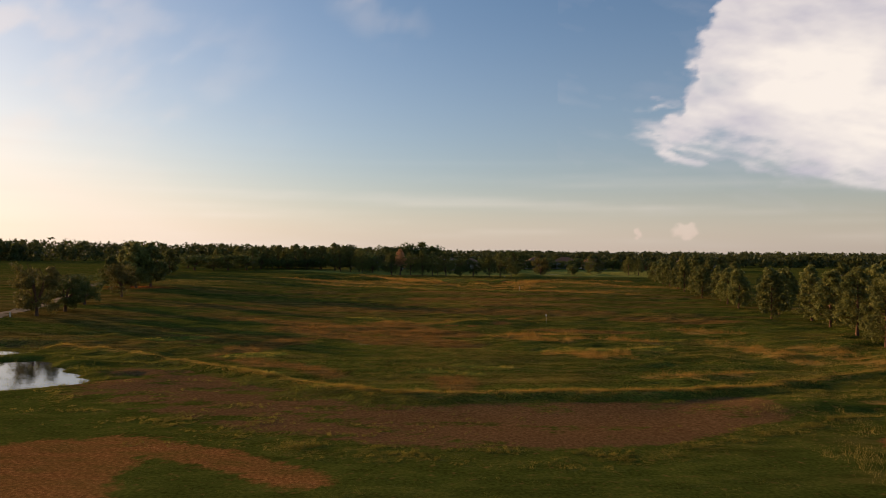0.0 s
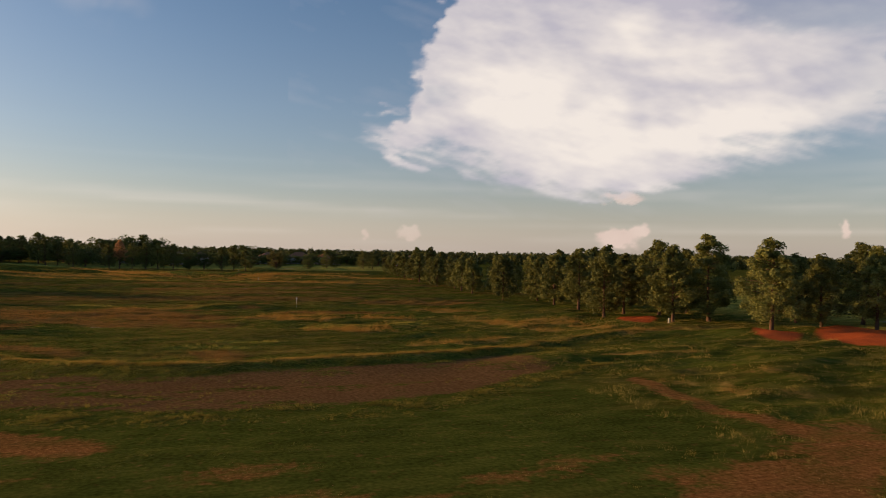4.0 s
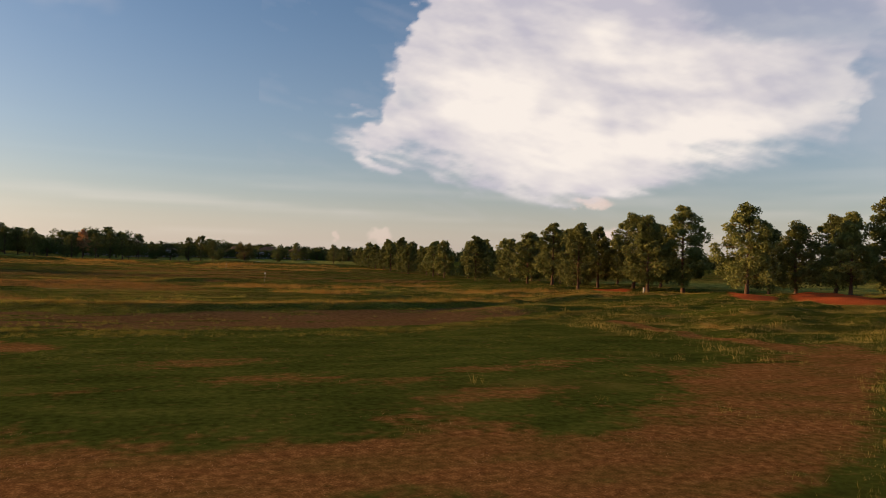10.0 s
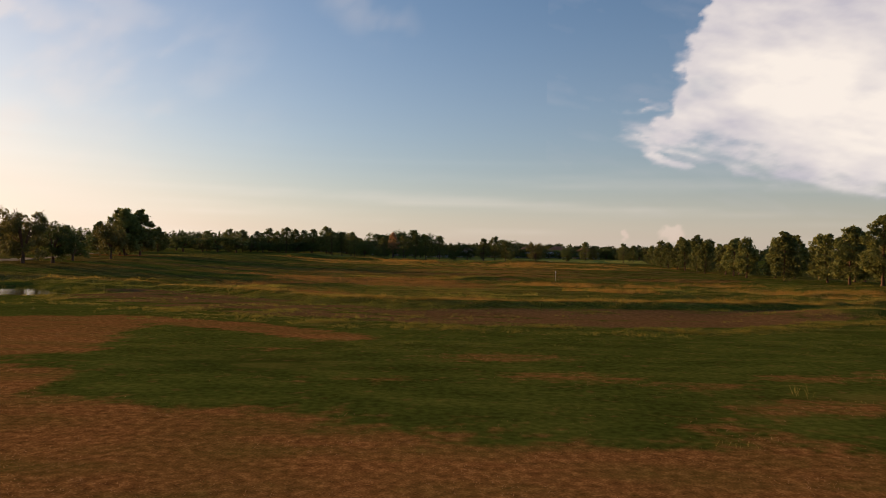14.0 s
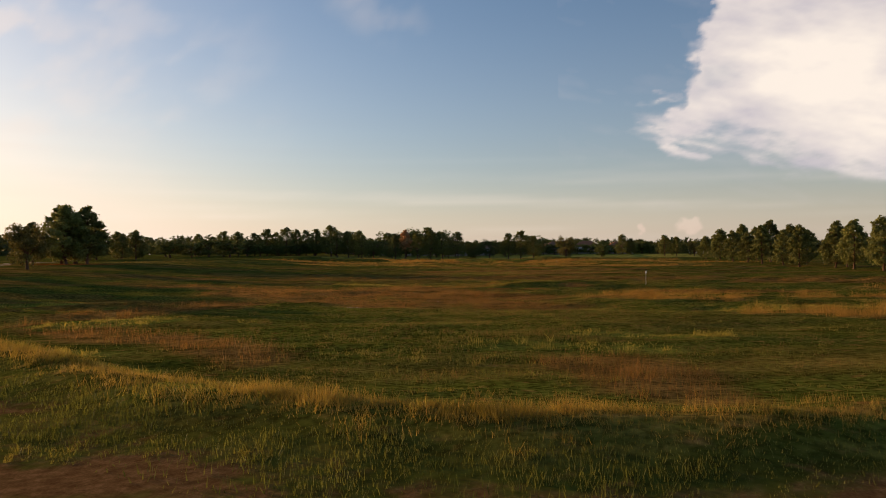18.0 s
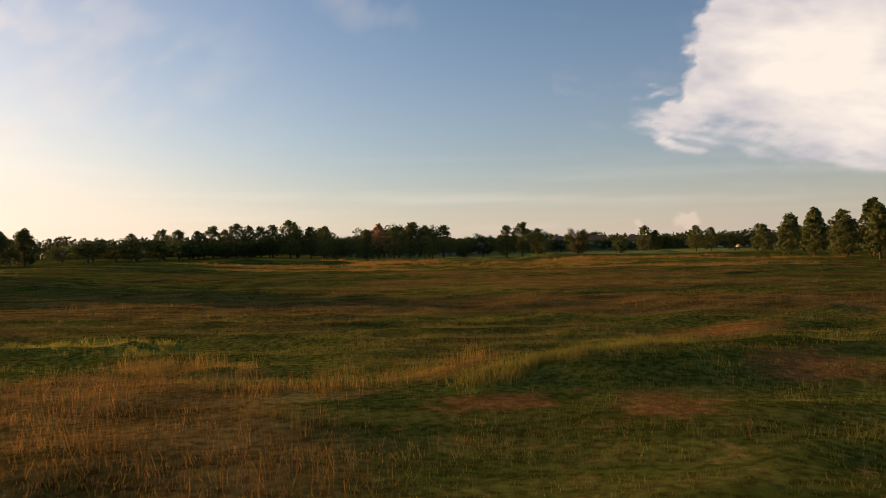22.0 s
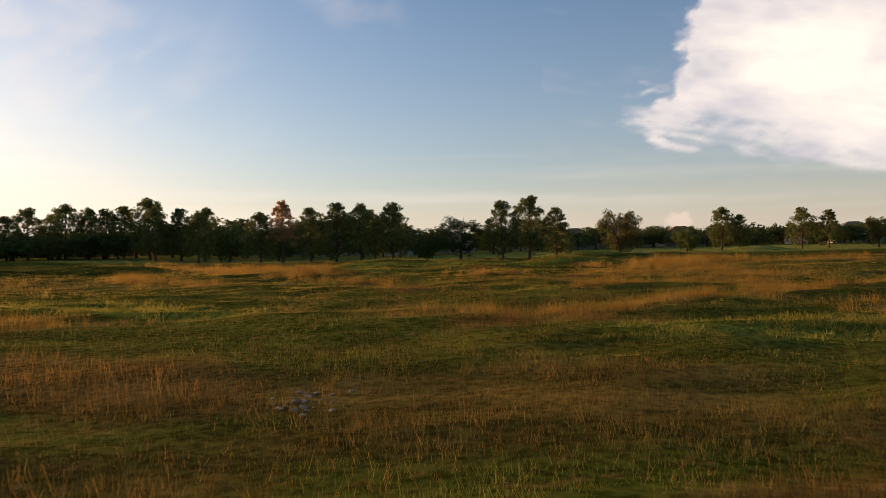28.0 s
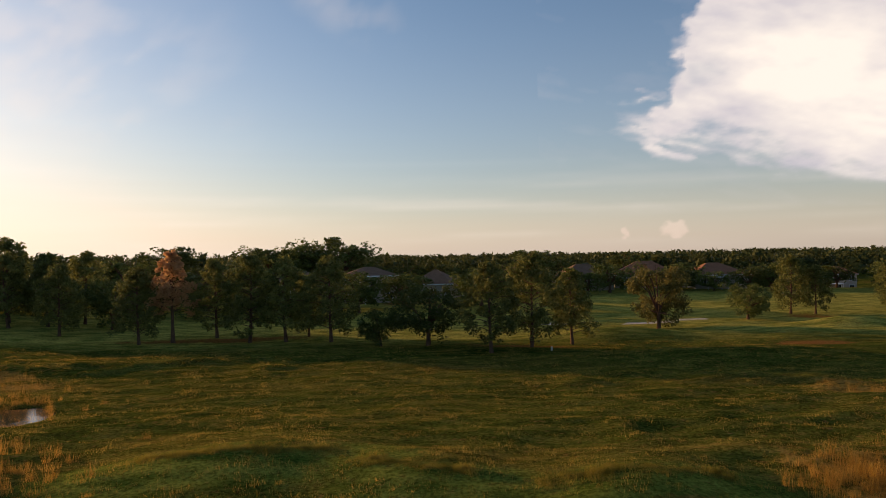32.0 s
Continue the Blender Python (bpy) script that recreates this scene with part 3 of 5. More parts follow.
# ---------------------------------------------------------------- mesh helpers
def mesh_from(name, verts, faces, mat, smooth=False):
    """A mesh from numpy arrays; faces (n, 3) or (n, 4)."""
    verts, faces = np.asarray(verts, np.float32), np.asarray(faces, np.int32)
    me = bpy.data.meshes.new(name)
    k = faces.shape[1]
    me.vertices.add(len(verts))
    me.vertices.foreach_set("co", verts.ravel())
    me.loops.add(faces.size)
    me.loops.foreach_set("vertex_index", faces.ravel())
    me.polygons.add(len(faces))
    me.polygons.foreach_set("loop_start", np.arange(0, faces.size, k, dtype=np.int32))
    me.polygons.foreach_set("use_smooth", np.full(len(faces), smooth))
    me.update(calc_edges=True)
    me.validate()
    if mat:
        me.materials.append(mat)
    return me


def part(name, bm, mat, parent, label="", at=None):
    """Links a bmesh, or a mesh, as one object under a thing or a part."""
    if isinstance(bm, bmesh.types.BMesh):
        me = bpy.data.meshes.new(name)
        bm.to_mesh(me)
        bm.free()
        me.materials.append(mat)
    else:
        me = bm
    ob = new(name, me)
    ob.parent = parent
    if at is not None:
        ob.matrix_basis = at
    if label:
        tagged(ob, label)
    return ob


def thing(name, label, category, group="", at=None):
    ob = new(name)
    tagged(ob, label, category, group)
    if at is not None:
        ob.matrix_basis = at
    return ob


def box(bm, x0, x1, y0, y1, z0, z1):
    v = [bm.verts.new(p) for p in ((x0, y0, z0), (x1, y0, z0), (x1, y1, z0), (x0, y1, z0), (x0, y0, z1), (x1, y0, z1), (x1, y1, z1), (x0, y1, z1))]
    for f in ((3, 2, 1, 0), (4, 5, 6, 7), (0, 1, 5, 4), (1, 2, 6, 5), (2, 3, 7, 6), (3, 0, 4, 7)):
        bm.faces.new([v[i] for i in f])
    return bm


def boxm(x0, x1, y0, y1, z0, z1):
    bm = box(bmesh.new(), x0, x1, y0, y1, z0, z1)
    if min(x1 - x0, y1 - y0, z1 - z0) > 0.02:
        bmesh.ops.bevel(bm, geom=bm.edges[:], offset=min(0.02, 0.15 * min(x1 - x0, y1 - y0, z1 - z0)), segments=1, affect='EDGES')
    return bm


def tube(points, radii, sides=8):
    """Vertices and quads of a tapered tube along points."""
    pts = [Vector(p) for p in points]
    vs, fs = [], []
    for i, p in enumerate(pts):
        d = (pts[min(i + 1, len(pts) - 1)] - pts[max(i - 1, 0)]).normalized()
        u = d.orthogonal().normalized() if abs(d.z) < 0.95 else Vector((1, 0, 0))
        u = (u - d * u.dot(d)).normalized()
        w = d.cross(u)
        for k in range(sides):
            t = 2 * math.pi * k / sides
            vs.append(p + (u * math.cos(t) + w * math.sin(t)) * radii[i])
    for i in range(len(pts) - 1):
        for k in range(sides):
            a, b = i * sides + k, i * sides + (k + 1) % sides
            fs.append((a, b, b + sides, a + sides))
    return [tuple(v) for v in vs], fs


def tubes_mesh(name, list_of_tubes, mat, smooth=True):
    vs, fs = [], []
    for v, f in list_of_tubes:
        o = len(vs)
        vs += v
        fs += [tuple(i + o for i in q) for q in f]
    return mesh_from(name, vs, fs, mat, smooth)


def clump_tris(rng, centres, radii, per, size, flat=0.8, slim=0.42, jitter=0.55):
    """Leaf sprays on the skins of small balls, lying along the skin, so that each ball has a lit and a dark side."""
    n = len(centres) * per
    c, r = np.repeat(centres, per, 0), np.repeat(radii, per)
    d = rng.normal(size=(n, 3))
    d[:, 2] += 0.25
    d /= np.linalg.norm(d, axis=1)[:, None]
    p = c + d * (r * rng.uniform(0.62, 1.06, n))[:, None] * np.array([1, 1, flat])
    nrm = d + rng.normal(size=(n, 3)) * jitter
    nrm /= np.linalg.norm(nrm, axis=1)[:, None]
    a = np.cross(nrm, rng.normal(size=(n, 3)))
    a /= np.linalg.norm(a, axis=1)[:, None] + 1e-9
    b = np.cross(nrm, a)
    s = size * rng.uniform(0.55, 1.4, n)[:, None]
    v = np.empty((n, 3, 3))
    v[:, 0], v[:, 1], v[:, 2] = p - b * s * slim - a * s * 0.4, p + b * s * slim - a * s * 0.4, p + a * s * 0.8 + d * s * 0.25
    return v.reshape(-1, 3), np.arange(n * 3).reshape(n, 3)


# ---------------------------------------------------------------- ground, water, paths
def graded(lo, hi, fine, reach):
    """Grid lines: even steps from lo to hi, then ever wider ones out to reach on both sides."""
    mid = np.arange(lo, hi + fine, fine)
    out, s, v = [], fine, hi
    while v < reach:
        s *= 1.25
        v += s
        out.append(v)
    out2, s, v = [], fine, lo
    while v > -reach:
        s *= 1.25
        v -= s
        out2.append(v)
    return np.concatenate([out2[::-1], mid, out])


gx, gy = graded(-46, 60, 0.8, 4600), graded(-4, 330, 0.7, 4600)
GX, GY = np.meshgrid(gx, gy)
fx, fy = GX.ravel(), GY.ravel()
nx, ny = len(gx), len(gy)
idx = np.arange(nx * ny).reshape(ny, nx)
quads = np.stack([idx[:-1, :-1], idx[:-1, 1:], idx[1:, 1:], idx[1:, :-1]], -1).reshape(-1, 4)
me = mesh_from("ground", np.stack([fx, fy, ground_z(fx, fy)], 1), quads, M_GROUND, True)
for key, val in masks(fx, fy).items():
    me.attributes.new(key, 'FLOAT', 'POINT').data.foreach_set("value", val.astype(np.float32))
tagged(new("ground", me), "rolling overgrown golf course ground with bare soil and grass", "ground", kind="structure")


def water(name, label, x0, x1, y0, y1, z):
    """Still water lying in a hollow, as wide as the hollow is."""
    X, Y = np.meshgrid(np.arange(x0, x1, 0.6), np.arange(y0, y1, 0.6))
    ix = np.arange(X.size).reshape(X.shape)
    q = np.stack([ix[:-1, :-1], ix[:-1, 1:], ix[1:, 1:], ix[1:, :-1]], -1).reshape(-1, 4)
    wet = pond_mask(X, Y).ravel() > 0.01
    q = q[wet[q].any(1)]
    keep, inv = np.unique(q, return_inverse=True)
    v = np.stack([X.ravel()[keep], Y.ravel()[keep], np.full(len(keep), z)], 1)
    tagged(new(name, mesh_from(name, v, inv.reshape(-1, 4), M_WATER)), label, "pond", kind="structure")


water("pond", "shallow still pond with grassy broken shores", -76, -28, 45, 88, float(ground_z(-39, 60)) + 0.30)
water("pool", "small pool of standing water among tall grass", -30, -18, 270, 286, float(ground_z(-23.5, 278.5)) + 0.28)


def puddle(cx, cy, length, width, turn):
    t = np.linspace(0, 2 * np.pi, 28, endpoint=False)
    r = 1 + 0.15 * np.sin(3 * t) + 0.08 * np.sin(7 * t + 1)
    u, w, a = length / 2 * r * np.cos(t), width / 2 * r * np.sin(t), radians(turn)
    x, y = cx + u * math.cos(a) - w * math.sin(a), cy + u * math.sin(a) + w * math.cos(a)
    z = float(ground_z(x, y).max()) + 0.03
    v = [(cx, cy, z)] + list(zip(x, y, np.full(28, z)))
    tagged(new("puddle", mesh_from("puddle", v, [(0, 1 + i, 1 + (i + 1) % 28) for i in range(28)], M_WATER)), "puddle of rain water beside the cart path", "puddle", kind="structure")


puddle(89.5, 53.3, 13, 1.6, 32)


def ribbon(name, label, line, width, mat, thick=0.08, lift=0.03):
    """A paved strip along a line, as slabs with open joints."""
    top = thing(name, label, "path")
    tagged(top, kind="structure")
    pts = [Vector((x, y, 0)) for x, y in line]
    dense = []
    for i in range(len(pts) - 1):
        n = max(1, round((pts[i + 1] - pts[i]).length / 3.0))
        dense += [pts[i].lerp(pts[i + 1], k / n) for k in range(n)]
    dense.append(pts[-1])
    side = []
    for i, p in enumerate(dense):
        d = (dense[min(i + 1, len(dense) - 1)] - dense[max(i - 1, 0)]).normalized()
        side.append(Vector((-d.y, d.x, 0)) * width / 2)
    for i in range(len(dense) - 1):
        bm = bmesh.new()
        ring = []
        for p, s in ((dense[i].lerp(dense[i + 1], 0.0015), side[i]), (dense[i].lerp(dense[i + 1], 0.9985), side[i + 1])):
            for sg in (-1, 1):
                q = p + s * sg
                z = float(ground_z(q.x, q.y)) + lift
                ring.append((q.x, q.y, z))
        lo = [bm.verts.new((x, y, z - thick - 0.2)) for x, y, z in ring]
        hi = [bm.verts.new((x, y, z + 0.03)) for x, y, z in ring]
        bm.faces.new((hi[0], hi[1], hi[3], hi[2]))
        for a, b in ((0, 1), (1, 3), (3, 2), (2, 0)):
            bm.faces.new((lo[a], lo[b], hi[b], hi[a]))
        bmesh.ops.recalc_face_normals(bm, faces=bm.faces[:])
        part("slab", bm, mat, top)
    return top


def smooth_line(pts, n=6):
    out = []
    for i in range(len(pts) - 1):
        p0, p1, p2, p3 = (Vector(pts[max(0, min(len(pts) - 1, i + k))]) for k in (-1, 0, 1, 2))
        for k in range(n):
            t = k / n
            q = 0.5 * ((2 * p1) + (p2 - p0) * t + (2 * p0 - 5 * p1 + 4 * p2 - p3) * t * t + (3 * p1 - p0 - 3 * p2 + p3) * t ** 3)
            out.append((q.x, q.y))
    return out + [tuple(pts[-1])]


CART_PATH = smooth_line([(13, 5.5), (18.5, 11), (23, 14.3), (28, 17.0), (36.3, 21.0), (45, 24.1), (57, 28.2), (67, 32), (76, 36.6), (82, 41.5),
                         (86, 47), (86, 53), (82, 60), (80, 68)])
ribbon("cart_path", "worn grey concrete cart path curving through grass", CART_PATH, 2.6, M_CONCRETE)
ribbon("path_pad", "cracked concrete pad beside the cart path", [(24.2, 12.6), (29.6, 15.6)], 2.1, M_CONCRETE, lift=0.012)
ribbon("pond_path", "pale concrete cart path passing behind the oaks", smooth_line([(-62, 92), (-66, 108), (-70, 122), (-80, 150), (-95, 188), (-108, 225)]), 2.2, M_CONCRETE)


# ---------------------------------------------------------------- trees
# houses: x, y, turn, width, depth, eaves, ridge, roof, wall, porch
HOUSES = [(-10, 384, 0.15, 11, 9, 5.4, 8.0, 0, 1, True), (4.0, 391, -0.25, 9, 9, 3.0, 6.8, 0, 0, False), (-27, 396, -0.1, 13, 10, 3.0, 7.0, 1, 2, True),
          (-46, 400, 0.2, 14, 10, 3.0, 6.5, 0, 0, True), (40, 412, 0.1, 13, 10, 3.0, 7.0, 0, 2, True), (57, 418, -0.2, 15, 11, 3.2, 7.3, 2, 0, True),
          (71, 408, 0.1, 13, 10, 3.0, 6.6, 2, 1, True), (124, 452, -0.35, 9.5, 9, 5.3, 8.4, 2, 1, True), (120, 404, -0.1, 13, 10, 3.0, 7.0, 1, 0, True),
          (130, 410, 0.1, 13, 10, 3.0, 6.8, 0, 1, True), (-66, 400, 0.0, 14, 10, 3.0, 6.5, 1, 0, True), (24, 418, 0.0, 13, 10, 3.0, 6.4, 0, 0, False)]


def clear_of_houses(x, y, gap=9.5):
    return all(math.hypot(x - q[0], y - q[1]) > gap for q in HOUSES)


def place(x, y, turn=0.0, scale=1.0, sink=0.06, tall=1.0):
    return Matrix.Translation((x, y, float(ground_z(x, y)) - sink)) @ Matrix.Rotation(turn, 4, 'Z') @ Matrix.Diagonal((scale, scale, scale * tall, 1))


def pine(seed, height=10.0, width=5.4, clear=0.16, needles=None, per=26, size=0.30, loose=0.0):
    """A planted pine of unit height 10 m: bare lower trunk, limbs that end in rounded masses of needle clumps, uneven top."""
    rng = np.random.default_rng(seed)
    top = thing("pine_tree", "mature pine with a dense rounded dark green crown", "tree")
    bend = rng.normal(size=2) * 0.18
    spine = [(bend[0] * math.sin(3 * t), bend[1] * math.sin(2.5 * t), height * t * 0.95) for t in np.linspace(0, 1, 8)]
    tubes = [tube(spine, [0.21 * (1 - 0.86 * t) * (1.25 if t == 0 else 1) for t in np.linspace(0, 1, 8)], 9)]
    centres, radii = [], []

    def reach(u):
        return width / 2 * float(np.interp(u, (0, 0.08, 0.25, 0.45, 0.65, 0.82, 0.93, 1), (0.78, 0.96, 1.0, 0.95, 0.80, 0.57, 0.35, 0.13)))
    limbs = 40
    for i in range(limbs):
        u = ((i + rng.uniform(0.0, 1.0)) / limbs) ** 0.92
        zc = height * (clear + 0.05 + (0.92 - clear) * u)
        az = i * 2.4 + rng.uniform(-0.5, 0.5)
        mass = width * rng.uniform(0.105, 0.175) * (1 - 0.30 * u)
        r = max(0.15, reach(u) * rng.uniform(0.70, 1.10) - mass * 0.7)
        end = Vector((math.cos(az) * r, math.sin(az) * r, zc + rng.uniform(-0.25, 0.25)))
        start = Vector((0, 0, zc - 0.12 * r - 0.1))
        if r > 0.6:
            tubes.append(tube([start, start.lerp(end, 0.5) + Vector((0, 0, 0.08 * r)), end], [0.06, 0.04, 0.015], 4))
        for j in range(5):
            q = Vector(rng.normal(size=3)).normalized() * mass * (0.70 + loose)
            centres.append((end.x + q.x, end.y + q.y, end.z + q.z * 0.8))
            radii.append(mass * rng.uniform(0.52, 0.80) * (1 - 0.35 * loose))
        if r > 1.2 and loose < 0.2:
            c = start.lerp(end, 0.55)
            centres.append((c.x, c.y, c.z + 0.1))
            radii.append(mass * 1.05)
    for u in np.linspace(0.06, 0.96, 9):
        centres.append((rng.normal() * 0.15, rng.normal() * 0.15, height * (clear + 0.05 + (0.92 - clear) * u)))
        radii.append(max(0.30, reach(u) * 0.42) * (1 - 0.5 * loose))
    part("trunk", tubes_mesh("pine_trunk", tubes, M_BARK), None, top)
    v, f = clump_tris(rng, np.array(centres), np.array(radii), per, size, 0.82)
    v[:, 2] *= height / v[:, 2].max()
    part("crown", mesh_from("pine_crown", v, f, needles or M_PINE), None, top)
    return top


def oak(seed, height=7.5, width=8.0, leaves=None, label="broad live oak with a low rounded crown", trunk_share=0.25, per=56, size=0.21):
    """A broad-leaved tree: short trunk that forks into limbs, crown of leaf clumps."""
    rng = np.random.default_rng(seed)
    top = thing("oak_tree", label, "tree")
    fork = height * trunk_share
    tubes = [tube([(0, 0, 0), (0.05, 0.02, fork * 0.5), (0, 0, fork)], [0.30, 0.22, 0.20], 9)]
    centres, radii = [], []
    for i in range(46):
        az, u = rng.uniform(0, 2 * math.pi), rng.uniform(0, 1)
        t = fork * 0.75 + (height - fork * 0.75) * u ** 0.85
        prof = math.sqrt(max(0.05, 1 - ((t - (fork + height * 0.36)) / (height * 0.52)) ** 2))
        r = width / 2 * prof * math.sqrt(rng.uniform(0.12, 1.0))
        end = Vector((math.cos(az) * r, math.sin(az) * r, min(t, height - 0.4)))
        if i % 3 == 0:
            mid = Vector((end.x * 0.4, end.y * 0.4, fork + (end.z - fork) * 0.6))
            tubes.append(tube([(0, 0, fork * 0.9), mid, end], [0.11, 0.065, 0.02], 6))
        for j in range(3):
            centres.append(tuple(end + Vector(rng.normal(size=3)) * 0.45))
            radii.append(rng.uniform(0.45, 0.8))
    part("trunk", tubes_mesh("oak_trunk", tubes, M_BARK), None, top)
    v, f = clump_tris(rng, np.array(centres), np.array(radii), per, size, 0.85)
    v[:, 2] *= height / v[:, 2].max()
    part("crown", mesh_from("oak_crown", v, f, leaves or M_OAK), None, top)
    return top


PINES = [pine(s, 10.0, w, c, None, 24, 0.33) for s, w, c in ((1, 6.4, 0.06), (2, 6.0, 0.08), (3, 6.9, 0.06), (4, 6.3, 0.09), (5, 5.6, 0.10))]
NEAR_PINES = [pine(s, 10.0, w, c, None, 60, 0.20) for s, w, c in ((1, 6.4, 0.08), (2, 6.0, 0.10), (3, 6.9, 0.08), (4, 6.2, 0.10), (5, 5.6, 0.11))]
TALL_PINES = [pine(s, 10.0, w, c, None, 36, 0.23, 0.26) for s, w, c in ((11, 6.6, 0.12), (12, 7.2, 0.10), (13, 6.2, 0.15))]
used = set()


def grow(kinds, k, x, y, height, base_height, group, label="", wide=1.0, seed=0, tall=1.0):
    """Sets the k-th kind of tree at a place; the first use moves the built tree, the next ones copy it."""
    src = kinds[k % len(kinds)]
    s = height / base_height
    m = place(x, y, (seed * 2.399 + k) % 6.283, s * wide, 0.08, tall / wide)
    if src.name in used:
        ob = copy_thing(src, m)
    else:
        ob, src.matrix_basis = src, m
        used.add(src.name)
    tagged(ob, label, group=group)
    return ob


# the planted rows beside the field: x, y, height, kind
ROW_EAST = [(49, 82, 8.1, 0), (53.5, 84.5, 7.7, 4), (56.5, 81, 9.5, 2), (53.5, 74, 8.9, 3), (58.6, 74, 10.3, 1), (55, 60, 9.1, 2), (61, 59.5, 8.7, 0),
            (64.5, 56, 8.8, 3), (69.5, 55, 10.2, 1), (74, 54, 10, 0), (78, 59, 8.8, 3), (82, 56, 8.6, 2), (86, 64, 9, 0), (90, 68, 8.6, 2),
            (68, 70, 9.6, 0), (74, 66, 9.5, 2), (57, 96, 8.7, 0), (54.5, 106, 7.7, 2), (61, 101, 9, 3), (57, 117, 8.1, 2), (53.5, 124, 7.6, 1),
            (64, 112, 8.6, 0), (59, 134, 8.2, 2), (56, 146, 7.4, 0), (63, 141, 8.6, 1), (66, 126, 8.5, 3), (58, 158, 7.2, 3), (65, 154, 7.9, 0),
            (60, 168, 7.3, 2), (66, 176, 7.8, 1), (60.5, 183, 7.6, 0), (70, 188, 7.9, 3), (63, 196, 8, 2), (71.5, 204, 7.9, 1), (64, 210, 8, 4),
            (72, 214, 8.5, 0), (66, 224, 8, 2), (74, 230, 8.7, 3), (68, 240, 7.7, 1), (77, 247, 8.9, 2), (70, 256, 7.6, 0), (80, 266, 8.7, 3),
            (72, 275, 7.1, 2), (66, 91, 8.6, 0), (70, 104, 9.0, 2), (69, 118, 8.8, 3), (71, 132, 8.7, 1), (70, 146, 8.3, 0), (70, 161, 8.1, 2),
            (63, 84, 8.6, 2), (51, 92, 7.6, 1)]
for i, (x, y, h, k) in enumerate(ROW_EAST):
    grow(NEAR_PINES if y < 98 else PINES, k, x, y, h * (1.05 + 0.09 * min(1.0, max(0.0, (y - 80) / 40)) + (0.14 if y > 225 else 0.0)), 10.0, "pines along the fairway edge", seed=i)
# the row that closes the field
ROW_NORTH = [(-100, 345, 10.4, 1), (-92.8, 344, 9.6, 0), (-87, 342, 10.4, 1), (-84, 346, 10.0, 2), (-79, 342, 10.9, 1), (-75.5, 345, 10.6, 2), (-71, 344, 9.8, 1),
             (-66.5, 342, 11.0, 0), (-59.6, 339, 11.8, 1), (-56, 333, 10.4, 2), (-45, 326, 8.8, 1), (-52, 336, 10.6, 0), (-48.5, 340, 10.2, 1), (-31, 318, 8.6, 1), (-23, 323, 10.0, 0),
             (-17.7, 319, 10.8, 0), (-13, 318, 10.0, 2), (-11, 322, 7.2, 1), (-7.2, 316, 9.4, 1), (11.2, 304.5, 9.3, 0), (15.8, 308.5, 9.5, 1),
             (20.6, 311, 8.5, 0), (59.3, 342, 8.4, 1), (62.6, 341, 7.4, 0), (77.4, 345, 8.2, 1), (81, 341, 8.0, 0), (95, 336, 8.0, 1), (104, 330, 8.4, 0), (-108, 350, 10.0, 1), (-118, 348, 9.6, 0)]
for i, (x, y, h, k) in enumerate(ROW_NORTH):
    grow(TALL_PINES, k, x, y, h * 1.04, 10.0, "pines closing the far end of the field", seed=i + 50, wide=0.94 if x > -60 else 1.0)
RUST = pine(7, 10.0, 4.8, 0.30, M_DRY, 24, 0.22, 0.45)
RUST.matrix_basis = place(-27.4, 319.5, 1.0, 1.18)
tagged(RUST, "dying pine with thin tan-red needles", "tree", "pines closing the far end of the field")
# the group on the left bank
for i, (x, y, h, k) in enumerate([(-78, 174, 13.4, 2), (-80.6, 177, 12.0, 0), (-76.2, 178, 11.6, 3), (-83, 186, 10.4, 0), (-88, 196, 9.6, 1), (-82, 170, 8.2, 3), (-109, 245, 11.6, 1), (-113, 249, 12.4, 2), (-116.5, 254, 11.6, 0),
                                  (-110, 262, 10.0, 2), (-111, 274, 10.4, 0), (-115, 270, 9.4, 3), (-120, 282, 9.0, 2), (-128, 300, 10.0, 0)]):
    grow(PINES, k, x, y, h, 10.0, "pines on the left bank", seed=i + 90, wide=1.1)
OAKS = [oak(21, 7.0, 8.0), oak(22, 6.4, 6.4)]
GARDEN_OAKS = [oak(s, 7.0, w, None, 'leafy dark green garden tree', per=22, size=0.32) for s, w in ((31, 7.6), (32, 6.6), (33, 8.4))]
OAKS_DRY = [oak(23, 7.0, 7.6, M_OAKDRY, "oak with thinning brown-green leaves", per=70), oak(24, 7.0, 6.6, M_OAKDRY, "oak with thinning brown-green leaves", per=64)]
for i, (x, y, h, k) in enumerate([(-59.7, 102.5, 8.0, 0), (-67.6, 145, 7.0, 1), (34.5, 326, 8.0, 0), (85, 330, 6.2, 1)]):
    grow(OAKS_DRY, k, x, y, h, 7.0, "oaks on the course", seed=i, wide=0.82 if x < 0 else 1.0)
for i, (x, y, h, k) in enumerate([(-60.5, 111.5, 6.8, 1), (-65, 125.7, 6.6, 1), (98, 55, 7.8, 0), (4.5, 311, 6.9, 0), (-1, 312.5, 5.2, 1), (49.5, 334, 6.2, 1), (-41.5, 334, 8.6, 1), (24, 330, 5.0, 1)]):
    grow(OAKS, k, x, y, h, 7.0, "oaks on the course", seed=i + 20)


for i, (x, y, h) in enumerate([(-17, 352, 7.5), (-9, 357, 7.5), (-24, 350, 6.5), (-60, 352, 6.0), (-70, 356, 6.5), (-80, 354, 6.0), (-90, 360, 7.0), (-100, 358, 6.5),
                               (-48, 356, 6.0), (-36, 352, 5.5), (-112, 362, 7.0), (-124, 360, 7.0), (-134, 352, 7.0), (26, 352, 5.5), (-144, 350, 7.0)]):
    grow(GARDEN_OAKS, i, x, y, h, 7.0, "trees behind the far row", "leafy dark green tree behind the pines", 1.2, i + 40)
